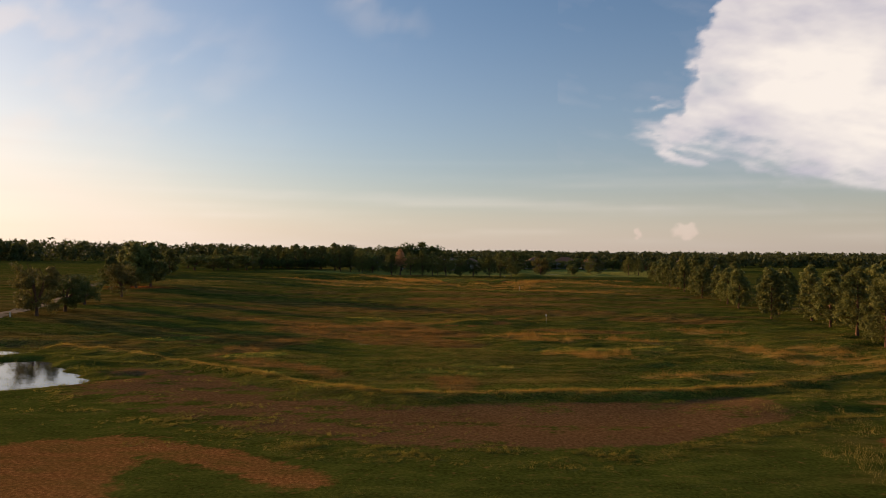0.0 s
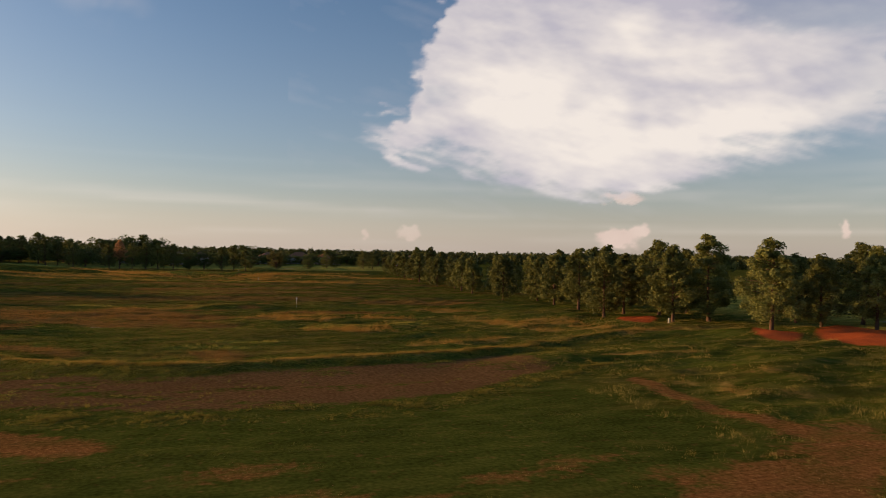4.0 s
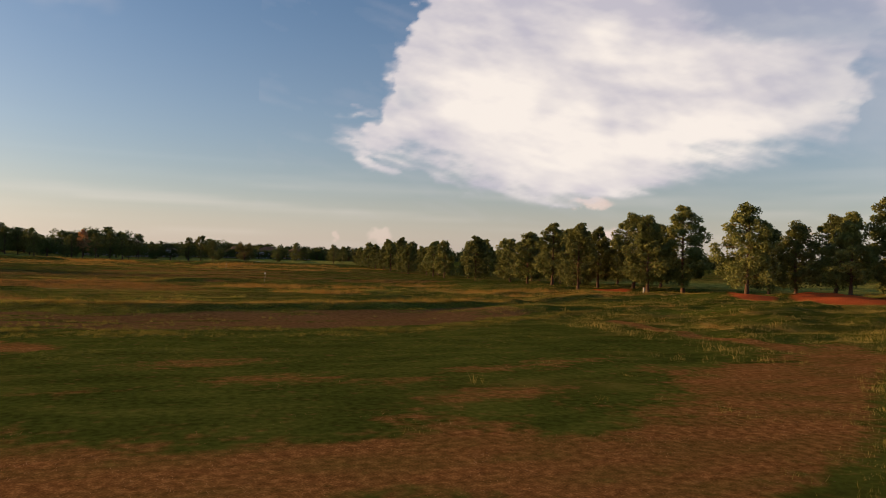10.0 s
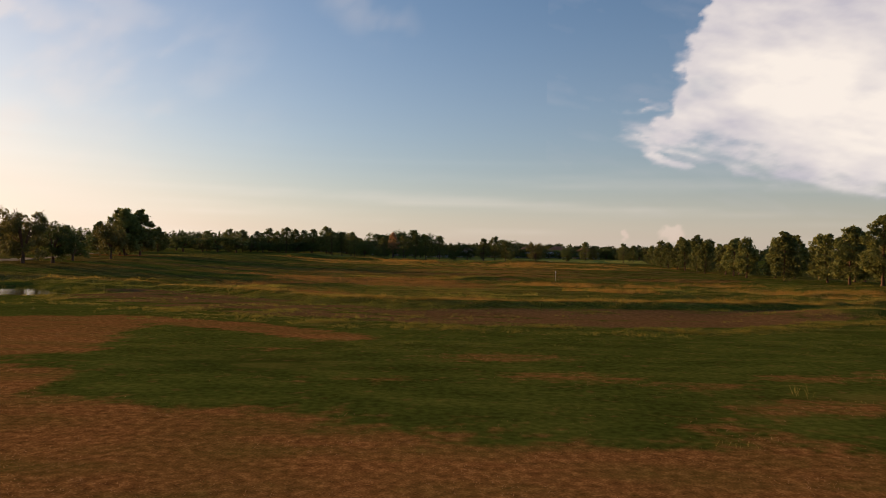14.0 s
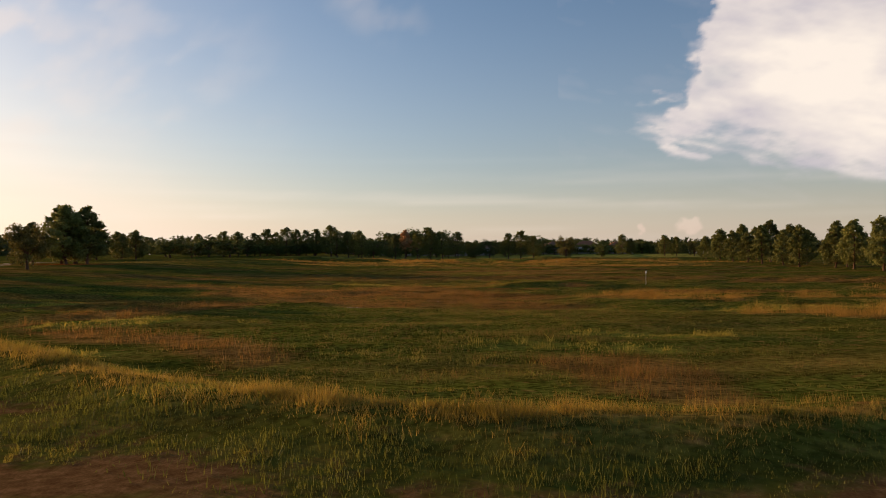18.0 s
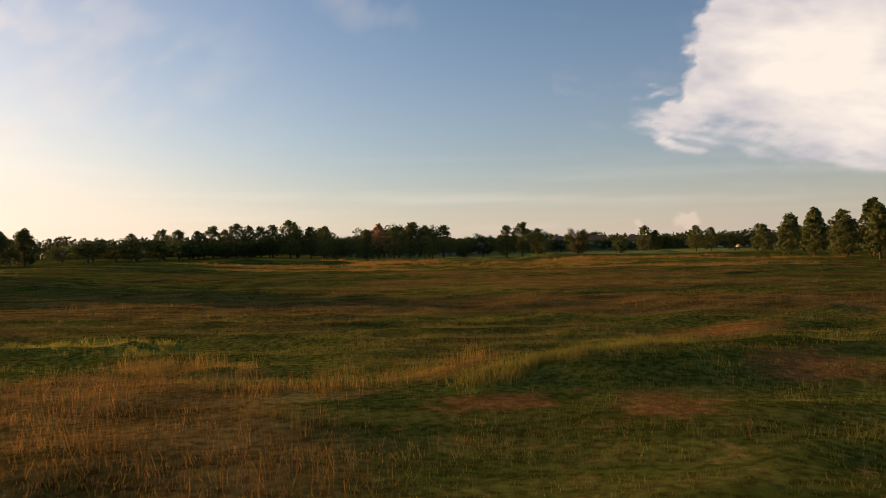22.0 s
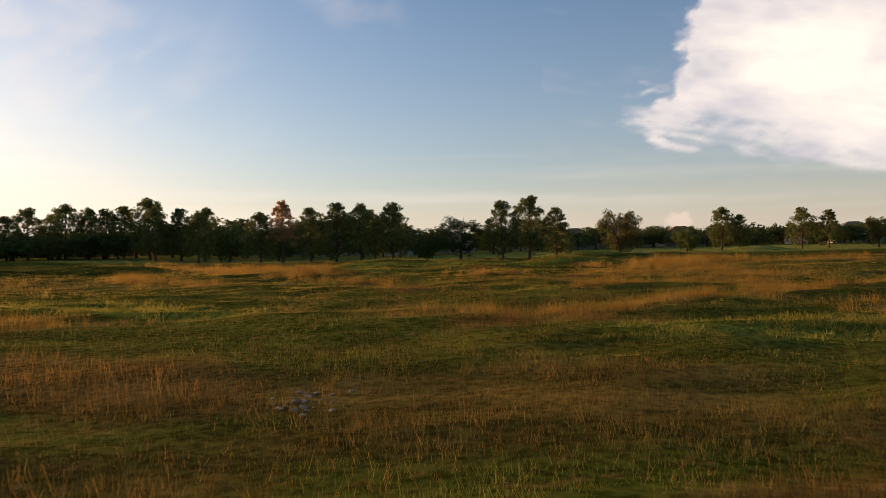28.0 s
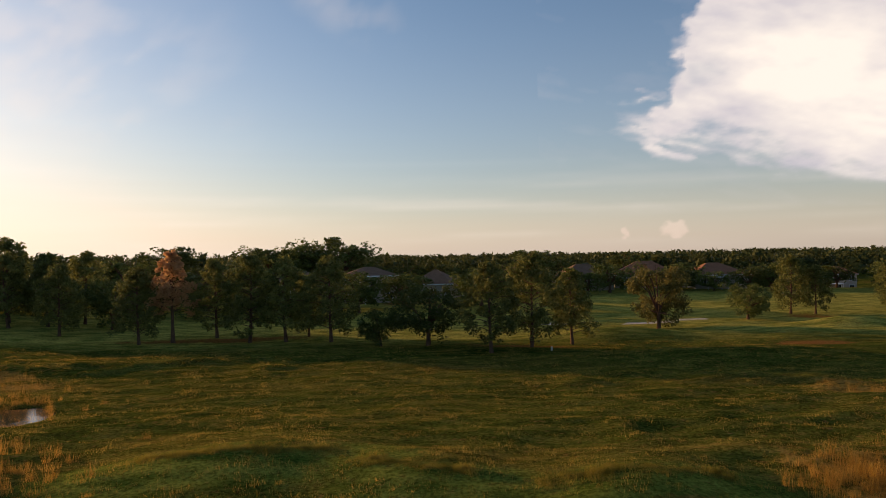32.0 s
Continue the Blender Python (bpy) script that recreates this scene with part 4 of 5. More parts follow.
# low broad trees and bushes that fill the row between the pine trunks
for i, (x, y, h) in enumerate([(-118, 318, 7.0), (-111, 322, 6.4), (-104, 321, 7.2), (-97, 325, 6.6), (-104, 338, 5.2), (-95, 341, 5.6), (-89, 339, 5.0), (-81.5, 340, 5.4), (-73, 339, 5.2),
                               (-66.8, 340, 4.6), (-86, 352, 6.6), (-76, 353, 6.4)]):
    grow(GARDEN_OAKS, i + 1, x, y, h, 7.0, "bushy trees in the far row", "low bushy dark green tree between the pines", 1.35, i + 140)
for i, (x, y, h, k) in enumerate([(-20, 412, 7, 0), (-5, 432, 7.5, 0), (18, 400, 5.6, 1),
                                  (28, 412, 6, 0), (72, 402, 5, 1), (84, 398, 5.2, 0), (104, 388, 5.6, 1), (-62, 405, 8, 0), (-78, 400, 8, 1), (-34, 400, 7, 1), (-48, 410, 8, 0), (10, 425, 6.4, 1), (36, 420, 5.4, 0), (46, 405, 5, 1), (56, 410, 5.4, 0), (94, 405, 5, 1), (120, 395, 5, 0), (-96, 405, 8, 0), (64, 415, 5.4, 1), (-112, 400, 8, 1), (22, 440, 6.5, 0), (48, 436, 6.4, 1), (-28, 440, 8, 0), (80, 425, 5.6, 1)]):
    if clear_of_houses(x, y):
        grow(GARDEN_OAKS, k, x, y, h * 0.9, 7.0, "trees in the house gardens", "leafy dark green garden tree among the houses", 1.2, i + 20)
# tall broad trees rising over the roofs, and the screen at the back of the lawn
for i, (x, y, h) in enumerate([(-22, 430, 12.5), (-29, 434, 14.0), (-36, 431, 13.4), (-43, 436, 12.0), (30, 431, 9.6), (35, 435, 9.0), (58, 440, 8.6), (-70, 430, 11.0)]):
    grow(GARDEN_OAKS, i, x, y, h, 7.0, "tall trees over the roofs", "tall broad dark green tree behind the houses", 1.1, i + 60)
for i, (x, y, h) in enumerate([(-63, 366, 8.6), (-55, 370, 8.8), (-47, 366, 8.0), (-39, 369, 8.4), (-31, 365, 7.8), (-14, 366, 7.4), (-1.6, 364, 6.6), (13, 368, 7.0), (-72, 368, 8.6)]):
    grow(GARDEN_OAKS, i, x, y, h, 7.0, "trees at the back of the lawn", "dense dark green tree at the back of a lawn", 1.2, i + 80)
# trees that screen the houses
for i, (x, y, h) in enumerate([(-21, 383, 6.2), (-36, 386, 6.4), (-42, 390, 6.0), (-56, 388, 6.4), (-3.2, 382, 5.6), (13, 386, 6.2), (19, 392, 6.4), (27, 396, 6.0), (33, 398, 6.0),
                               (38, 394, 5.2), (44, 399, 6.2), (50, 402, 5.8), (56, 400, 5.0), (62, 404, 6.0), (67, 396, 5.0), (74, 394, 5.4), (80, 396, 6.0), (86, 390, 5.6),
                               (101, 384, 5.6), (107, 396, 5.8), (114, 394, 5.4), (121, 398, 6.0), (128, 394, 5.2), (-70, 388, 6.4), (-78, 392, 6.6), (23, 405, 5.6)]):
    grow(GARDEN_OAKS, i, x, y, h, 7.0, "trees in the house gardens", "leafy dark green garden tree screening a house", 1.2, i + 7)
garden = np.random.default_rng(8)
for i in range(46):
    x, y = -130 + 6.2 * i + garden.uniform(-3, 3), garden.uniform(388, 412) if i % 2 else garden.uniform(428, 470)
    if clear_of_houses(x, y, 9.0) and not (-16 < x < 10 and y < 400) and not (84 < x < 96 and y < 400):
        grow(GARDEN_OAKS, i, x, y, (garden.uniform(4.5, 6.2) if i % 2 else garden.uniform(6.0, 8.0)) * (1.0 if x < 5 else 0.85), 7.0, "trees in the house gardens", "leafy dark green garden tree among the houses", 1.25, i)


# ---------------------------------------------------------------- palms
def palm(seed, height=5.2, lean=0.2, crown=1.7):
    rng = np.random.default_rng(seed)
    top = thing("palm_tree", "cabbage palm with green fan fronds and dry skirt", "palm")
    pts = [(lean * t * t, 0.1 * math.sin(3 * t), (height - 1.2) * t) for t in np.linspace(0, 1, 9)]
    part("trunk", tubes_mesh("palm_trunk", [tube(pts, [0.135 + 0.025 * (i % 2) + (0.08 if i == 0 else 0) for i in range(9)], 10)], M_PALMTRUNK), None, top)
    hub = Vector((lean, 0.1 * math.sin(3), height - 1.2))
    boots = []
    for i in range(26):
        az = i * 2.4
        z = hub.z - 1.0 + 0.04 * i
        a = Vector((hub.x + 0.2 * math.cos(az), hub.y + 0.2 * math.sin(az), z))
        boots.append(tube([a, a + Vector((0.22 * math.cos(az), 0.22 * math.sin(az), 0.28))], [0.06, 0.02], 5))
    part("boots", tubes_mesh("palm_boots", boots, M_PALMTRUNK), None, top, "old leaf bases ringing the top of the trunk")

    def frond(az, tilt, length, droop):
        """One fan leaf: a stalk and a spread of narrow folded segments."""
        out = Vector((math.cos(az), math.sin(az), 0))
        st = [hub + (out * math.cos(tilt) + Vector((0, 0, math.sin(tilt)))) * length * 0.5 * t - Vector((0, 0, droop * 0.2 * t * t)) for t in (0, 0.5, 1)]
        vs, fs = tube(st, [0.03, 0.02, 0.015], 4)
        tip = st[-1]
        fwd = (out * math.cos(tilt) + Vector((0, 0, math.sin(tilt) - droop * 0.4))).normalized()
        sidev = Vector((-math.sin(az), math.cos(az), 0))
        tri_v, tri_f = [], []
        for k in range(17):
            w = (k - 8) / 8 * 1.25
            d = (fwd * math.cos(w) + sidev * math.sin(w)).normalized()
            ln = length * 0.62 * (1 - 0.25 * abs(w) / 1.25) * rng.uniform(0.85, 1.1)
            mid = tip + d * ln * 0.55
            end = tip + d * ln - Vector((0, 0, droop * ln * 0.45))
            n = (Vector((0, 0, 0.02)) + d.cross(fwd.cross(sidev)) * 0.028)
            o = len(tri_v)
            tri_v += [tuple(tip), tuple(mid + n), tuple(end), tuple(mid - n)]
            tri_f.append((o, o + 1, o + 2, o + 3))
        return vs, fs, tri_v, tri_f
    for name, label, mat, count, tl, dr in (("fronds", "green fan fronds", M_FROND, 96, (-0.90, 1.5), (0.25, 0.75)), ("skirt", "dry hanging orange-brown fronds", M_FRONDDRY, 56, (-1.40, -0.45), (0.3, 0.7))):
        vs, fs = [], []
        for i in range(count):
            a, b, c, d = frond(i * 2.39996 + rng.uniform(-0.2, 0.2), rng.uniform(*tl), crown * rng.uniform(0.8, 1.1) * (1.0 if name == "fronds" else 0.75), rng.uniform(*dr))
            o = len(vs)
            vs += a
            fs += [tuple(q + o for q in f) for f in b]
            o = len(vs)
            vs += c
            fs += [tuple(q + o for q in f) for f in d]
        part(name, mesh_from("palm_" + name, vs, fs, mat), None, top, label)
    return top


for i, (x, y, h, ln) in enumerate([(38.0, 30.4, 5.0, 0.5), (36.9, 28.7, 5.2, 0.35), (40.2, 27.8, 6.3, 0.3), (89.5, 47, 6.6, 0.1), (92.8, 45.4, 7.3, 0.15)]):
    p = palm(i + 3, h, ln, 1.6 if i < 3 else 1.5)
    p.matrix_basis = place(x, y, -0.6 + 0.7 * (i % 3) if i > 3 else -0.5)
    tagged(p, group="palms beside the cart path" if i < 3 else "palms past the bend of the path")


# ---------------------------------------------------------------- houses
def house(x, y, turn, w, d, eave, ridge, roof, wall, porch=True, upper=None):
    """A stuccoed house with a hip roof, windows that go into the wall, and a screened porch."""
    top = thing("house", "stuccoed suburban house with a hip roof and screened porch", "house", "houses behind the trees")
    part("wall", boxm(-w / 2, w / 2, -d / 2, d / 2, -0.8, eave), wall, top)

    def hip(w2, d2, z0, z1, name="roof"):
        bm = bmesh.new()
        o = 0.5
        a, b = w2 / 2 + o, d2 / 2 + o
        r = max(0.3, a - b)
        base = [bm.verts.new(q) for q in ((-a, -b, z0), (a, -b, z0), (a, b, z0), (-a, b, z0))]
        low = [bm.verts.new((v.co.x, v.co.y, z0 - 0.22)) for v in base]
        r1, r2 = bm.verts.new((-r, 0, z1)), bm.verts.new((r, 0, z1))
        for f in ((base[0], base[1], r2, r1), (base[2], base[3], r1, r2), (base[1], base[2], r2), (base[3], base[0], r1), tuple(low[::-1])):
            bm.faces.new(f)
        for i in range(4):
            bm.faces.new((low[i], low[(i + 1) % 4], base[(i + 1) % 4], base[i]))
        return part(name, bm, roof, top)
    rf = hip(w, d, eave + 0.22, ridge)
    for sx in (-1, 1):
        part("fascia", boxm(-w / 2 - 0.52, w / 2 + 0.52, -d / 2 * 1 - 0.54, -d / 2 - 0.505, eave - 0.02, eave + 0.2) if sx < 0 else
             boxm(w / 2 + 0.505, w / 2 + 0.54, -d / 2 - 0.5, d / 2 + 0.5, eave - 0.02, eave + 0.2), M_TRIM, rf)

    def window(cx, z0, ww, hh):
        win = part("window", boxm(cx - ww / 2 - 0.1, cx + ww / 2 + 0.1, -d / 2 - 0.06, -d / 2 + 0.01, z0 - 0.1, z0 + hh + 0.1), M_TRIM, top)
        for k in range(2):
            x0 = cx - ww / 2 + k * ww / 2
            part("pane", boxm(x0 + 0.04, x0 + ww / 2 - 0.04, -d / 2 - 0.075, -d / 2 - 0.055, z0, z0 + hh), M_GLASS, win)
    for cx in np.linspace(-w * 0.36, w * 0.36, 4 if w > 13 else 3):
        window(float(cx), 0.9, 1.3, 1.3)
        if eave > 4.5:
            window(float(cx), 3.6, 1.2, 1.2)
    if porch:
        px = -w * 0.18
        pch = part("porch", boxm(px - 2.6, px + 2.6, -d / 2 - 2.9, -d / 2 - 0.08, 2.55, 2.75), M_TRIM, top, "screened porch with a flat white roof")
        for q in (-2.5, -0.85, 0.85, 2.5):
            part("post", boxm(px + q - 0.07, px + q + 0.07, -d / 2 - 2.85, -d / 2 - 2.7, -0.6, 2.55), M_TRIM, pch)
    top.matrix_basis = Matrix.Translation((x, y, float(ground_z(x, y)))) @ Matrix.Rotation(turn, 4, 'Z')
    return top


for x, y, turn, w, d, ev, rg, rf, wl_, pc in HOUSES:
    house(x, y, turn, w, d, ev, rg - 0.6, M_ROOFS[rf], M_STUCCO[wl_], pc)


# ---------------------------------------------------------------- far woods
def woods():
    """Far woods: overlapping rounded crowns made of leaf clumps, ring behind ring."""
    rng = np.random.default_rng(77)
    cs, rs = [], []
    for rad, deep, n, hgt in ((500, 40, 520, 9.0), (570, 70, 640, 9.5), (700, 110, 560, 10), (900, 160, 480, 11), (1250, 250, 460, 13), (1800, 400, 440, 16), (2700, 600, 400, 21)):
        az = np.radians(rng.uniform(-95, 75, n))
        r = rad + rng.uniform(0, deep, n)
        x, y = np.sin(-az) * r, 20 + np.cos(az) * r
        k = (rad / 500) ** 0.8
        base = ground_z(x, y)
        hh = hgt * rng.uniform(0.72, 1.0, n) * np.interp(-np.degrees(az), (-60, -28, -10, 0, 8), (1.8, 1.7, 1.2, 1.1, 1.0))
        for j in range(8):
            up = (0.08, 0.20, 0.32, 0.45, 0.55, 0.62, 0.75, 0.86)[j]
            off = 3.4 * k * (1.0 - 0.6 * (up - 0.3))
            cs.append(np.stack([x + rng.normal(size=n) * off * 0.6, y + rng.normal(size=n) * off * 0.6, base + hh * up], 1))
            rs.append(hgt * rng.uniform(0.16, 0.27, n) * (1.35 if j < 5 else 1.0))
    c, r = np.concatenate(cs), np.concatenate(rs)
    v, f = clump_tris(rng, c, r, 12, 1.0, 0.85)
    v = v.reshape(-1, 3, 3)
    mid = v.mean(1, keepdims=True)
    v = mid + (v - mid) * (np.repeat(r, 12) * 0.72)[:, None, None]
    tagged(new("far_woods", mesh_from("far_woods", v.reshape(-1, 3), f, M_WOODS)), "dark green woods closing the distance to the horizon", "woods", kind="stuff")


woods()


# ---------------------------------------------------------------- clouds
def cloud_material(name, c_low, c_high, power, thin):
    """A far bank of vapour, its sunlight put into emission: bright and warm where thick, thin at its rim."""
    m = bpy.data.materials.new(name)
    m.use_nodes = True
    n, l = m.node_tree.nodes, m.node_tree.links
    n.remove(n["Principled BSDF"])
    at = n.new("ShaderNodeAttribute")
    at.attribute_name = "thick"
    tone = n.new("ShaderNodeAttribute")
    tone.attribute_name = "tone"
    em = n.new("ShaderNodeEmission")
    em.inputs[1].default_value = power
    l.new(mix(n, l, tone.outputs["Fac"], c_low, c_high), em.inputs[0])
    tr = n.new("ShaderNodeBsdfTransparent")
    ms = n.new("ShaderNodeMixShader")
    pw = n.new("ShaderNodeMath")
    pw.operation = 'POWER'
    pw.inputs[1].default_value = thin
    l.new(at.outputs["Fac"], pw.inputs[0])
    l.new(pw.outputs[0], ms.inputs[0])
    l.new(tr.outputs[0], ms.inputs[1])
    l.new(em.outputs[0], ms.inputs[2])
    l.new(ms.outputs[0], n["Material Output"].inputs[0])
    return m


def cloud(name, label, az0, az1, el0, el1, density, mat, res, radius=4200, relief=120):
    """A sheet far off between two bearings (degrees right of +y) and heights, kept only where there is vapour."""
    A, E = np.meshgrid(np.arange(az0, az1, res), np.arange(el0, el1, res))
    den, tone = density(A, E)
    a, e = np.radians(A), np.radians(E)
    R = radius - relief * den
    v = np.stack([np.sin(a) * np.cos(e) * R, np.cos(a) * np.cos(e) * R + 100, np.sin(e) * R], -1).reshape(-1, 3)
    ny_, nx_ = A.shape
    ix = np.arange(nx_ * ny_).reshape(ny_, nx_)
    q = np.stack([ix[:-1, :-1], ix[:-1, 1:], ix[1:, 1:], ix[1:, :-1]], -1).reshape(-1, 4)
    d = den.ravel()
    q = q[(d[q].max(1) > 0.02)]
    keep = np.unique(q)
    remap = np.zeros(len(d), np.int64)
    remap[keep] = np.arange(len(keep))
    me = mesh_from(name, v[keep], remap[q], mat, True)
    me.attributes.new("thick", 'FLOAT', 'POINT').data.foreach_set("value", d[keep].astype(np.float32))
    me.attributes.new("tone", 'FLOAT', 'POINT').data.foreach_set("value", tone.ravel()[keep].astype(np.float32))
    ob = new(name, me)
    tagged(ob, label, "cloud", kind="structure")


LOWER = ((6, 10.4), (11.5, 9.6), (13.0, 8.6), (15, 7.9), (17, 7.0), (20, 6.7), (22.6, 5.6), (26, 4.4), (30, 4.0), (33, 4.2), (36.5, 5.0), (41, 6.3), (46, 6.6), (50.6, 6.8), (51.4, 8.4), (52.6, 11.5), (54.2, 13.2), (54.6, 15.5), (55, 17.4), (70, 18.8), (90, 19))
UPPER = ((6, 8.0), (11.5, 8.9), (13, 9.9), (15.6, 10.6), (16.4, 12.4), (17.2, 14.4), (17.9, 16.6), (18.8, 19.2), (20.4, 24), (23, 32), (30, 50), (90, 60))


def anvil(A, E):
    """The big cloud: a ragged left edge with torn streamers, a slanting base, folds toned brighter on their left as if
    sunlit.
    """
    wx = A + 3.6 * (fbm(A / 3.4, E / 2.0, 61, 6) - 0.5) + 1.5 * (fbm(A / 1.1, E / 0.7, 67, 5) - 0.5)
    wy = E + 2.2 * (fbm(A / 5, E / 2.2, 62, 6) - 0.5) + 0.9 * (fbm(A / 1.6, E / 0.5, 68, 5) - 0.5)
    lo = np.interp(wx, [p[0] for p in LOWER], [p[1] for p in LOWER])
    hi = np.interp(wx, [p[0] for p in UPPER], [p[1] for p in UPPER])
    low_edge = (wy - lo) / np.interp(A, (12, 18, 24, 34, 42, 50, 56), (2.4, 2.8, 2.6, 1.5, 3.0, 5.0, 5.5))
    d = np.minimum(low_edge, (hi - wy) / 2.6)
    for cx, cy, rx, ry, turn, k in ((17.2, 9.2, 4.6, 1.5, -9, 1.3), (15.6, 8.1, 3.6, 0.7, -24, 0.9), (15.0, 9.5, 3.2, 0.6, 2, 0.9), (14.8, 11.4, 1.6, 0.5, 14, 0.8), (19.2, 15.0, 2.4, 2.0, 40, 1.2)):
        d = np.maximum(d, k * blob(wx, wy, cx, cy, rx, ry, turn))
    d = np.maximum(d, 0.40 * blob(wx, wy, 58.5, 12.4, 5, 1.6, -14))
    wisp = fbm((A - 1.2 * E) / 6.0, (E + 0.30 * A) / 0.9, 65, 6)
    soft = fbm(A / 2.6, E / 1.5, 66, 6)
    den = step(-0.05, 1.0, d + (0.95 * (wisp - 0.5) + 0.55 * (soft - 0.5)) * step(-0.08, 0.12, d) * (1.2 - 0.75 * step(0.5, 1.3, d)))
    den = den * (1 - 0.30 * step(43, 54, A) * (1 - step(16, 18, E)))
    veil = blob(wx, wy, 47, 18.0, 11, 3.2, -16)
    den = den * (1 - 0.50 * step(0.05, 0.6, veil))
    hole = blob(wx, wy, 18.6, 12.6, 2.4, 1.5, 30)
    den = den * (1 - 0.22 * step(0.0, 1.0, hole + 0.5 * (soft - 0.5)))
    far = blob(wx, wy, 66, 21.0, 20, 4.2, -2)
    den = np.maximum(den, 0.70 * step(0.0, 0.5, far + 0.5 * (wisp - 0.5) * (far > 0)))

    def folds(a, e):
        return fbm((a + 0.9 * e) / 8, (e + 0.10 * a) / 3.4, 64, 6) + 0.35 * fbm((a - 0.8 * e) / 3.0, (e + 0.25 * a) / 1.1, 69, 5)
    # sunlit left flanks and bright cores of the folds are put into tone
    relief = folds(A - 0.7, E + 0.35) - folds(A + 0.7, E - 0.35)
    core = np.maximum.reduce([blob(A, E, 28, 11.5, 12, 5.5, -22), 0.9 * blob(A, E, 24, 12.2, 5, 2.2, 10), 0.8 * blob(A, E, 41, 9.5, 12, 4.0, -6), 0.8 * blob(A, E, 36, 16, 9, 3, -20)])
    tone = np.clip(0.46 - 1.5 * relief + 0.62 * step(0.0, 0.75, core) - 0.030 * (E - 11) * (E > 11) - 0.30 * (1 - den) + 0.5 * (folds(A, E) - 0.68), 0, 1)
    return den, tone


def puffs(A, E):
    d = np.zeros_like(A)
    for cx, cy, rx, ry in ((33.4, 4.7, 1.8, 0.6), (33.0, 1.5, 2.3, 1.2), (34.5, 2.2, 1.1, 0.8), (48.5, 2.4, 0.4, 0.9), (16.6, 1.9, 1.3, 0.7), (13.2, 1.8, 0.4, 0.5), (70, 2, 3, 1.2)):
        d = np.maximum(d, blob(A + 0.9 * (fbm(A / 0.9, E / 0.7, 71) - 0.5), E + 1.0 * (fbm(A / 0.8, E / 0.6, 72) - 0.5), cx, cy, rx, ry))
    den = step(0.08, 0.50, d + 0.5 * (fbm(A / 0.9, E / 0.5, 73, 5) - 0.5) * (d > 0)) * np.where(A < 20, 0.32, 0.58)
    return den, np.clip(0.4 + 0.9 * (fbm(A / 1.2, E / 0.8, 74) - 0.4), 0, 1)


def streaks(A, E):
    band = np.exp(-((E - 3.6) / 2.6) ** 2) + 0.6 * np.exp(-((E - 7.5) / 1.5) ** 2) * step(38, 60, A)
    n = fbm(A / 16, (E + 0.012 * A) / 0.55, 81, 5)
    high = 0.30 * blob(A, E, -9, 20, 8, 3.0, -35) + 0.35 * blob(A, E, -34, 16, 22, 12, -15)
    w2 = fbm((A + 1.5 * E) / 6, (E - 0.7 * A) / 2.6, 82, 5)
    # horizon haze and the glow round the sun, painted into the same sheet
    veil = 0.33 * np.exp(-(E / 4.2) ** 2) * (1 - 0.25 * step(8, 36, A)) + 0.16 * np.exp(-(E / 14) ** 2) + 0.42 * np.exp(-((A + 50) / 25) ** 2) * np.exp(-(E / 26) ** 2)
    veil = veil + 0.55 * np.exp(-((A + 44) / 20) ** 2) * np.exp(-(E / 7.0) ** 2)
    veil = veil + 0.42 * step(0.0, 0.6, blob(A, E, 68, 6.5, 17, 3.2, 9)) * step(0.3, 0.7, w2)
    veil = veil + 0.34 * step(0.0, 0.8, blob(A, E, 66, 12, 22, 11, 0)) * (0.6 + 0.4 * step(0.3, 0.7, w2))
    return np.clip(veil + 0.12 * band * step(0.46, 0.80, n) + 0.8 * high * step(0.40, 0.78, w2), 0, 0.75), np.clip(0.3 + n * 0.6, 0, 1)


cloud("storm_cloud", "towering white evening cloud with wispy rim", 7, 80, 3, 27, anvil, cloud_material("cloud_white", (0.58, 0.555, 0.60), (1.0, 0.915, 0.805), 0.35, 1.0), 0.125)
cloud("low_clouds", "small pink clouds near the horizon", 9, 76, 0.2, 6, puffs, cloud_material("cloud_pink", (0.86, 0.62, 0.52), (1.0, 0.78, 0.64), 0.385, 1.0), 0.08, 4350, 40)
cloud("cirrus_glow", "thin pale cloud streaks with added haze and sunward glow", -80, 95, 0.0, 32, streaks, cloud_material("cloud_thin", (0.98, 0.77, 0.62), (1.0, 0.87, 0.745), 0.375, 1.0), 0.36, 4450, 10)


# ---------------------------------------------------------------- grass
def blades(name, label, rng, x, y, h, w, mat, lean=0.35):
    """Grass as single tapering blades standing on the ground."""
    n = len(x)
    z = ground_z(x, y) - 0.02
    h = h * (0.50 + 0.80 * step(0.30, 0.70, fbm(x / 1.7, y / 1.3, 201, 3)))
    az = rng.uniform(0, 2 * np.pi, n)
    ax, ay = np.cos(az) * w / 2, np.sin(az) * w / 2
    lz = rng.uniform(0, 2 * np.pi, n)
    lx, ly = np.cos(lz) * h * lean * rng.uniform(0, 1, n), np.sin(lz) * h * lean * rng.uniform(0, 1, n)
    v = np.empty((n, 3, 3), np.float32)
    v[:, 0] = np.stack([x - ax, y - ay, z], 1)
    v[:, 1] = np.stack([x + ax, y + ay, z], 1)
    v[:, 2] = np.stack([x + lx, y + ly, z + h], 1)
    ob = new(name, mesh_from(name, v.reshape(-1, 3), np.arange(n * 3).reshape(n, 3), mat))
    tagged(ob, label, "grass", kind="stuff")


def scatter(rng, n, x_mid, spread, y0, y1):
    """Points thick along the line of flight and thinner away from it."""
    y = rng.uniform(y0, y1, n)
    x = x_mid + rng.normal(size=n) * spread
    return x, y


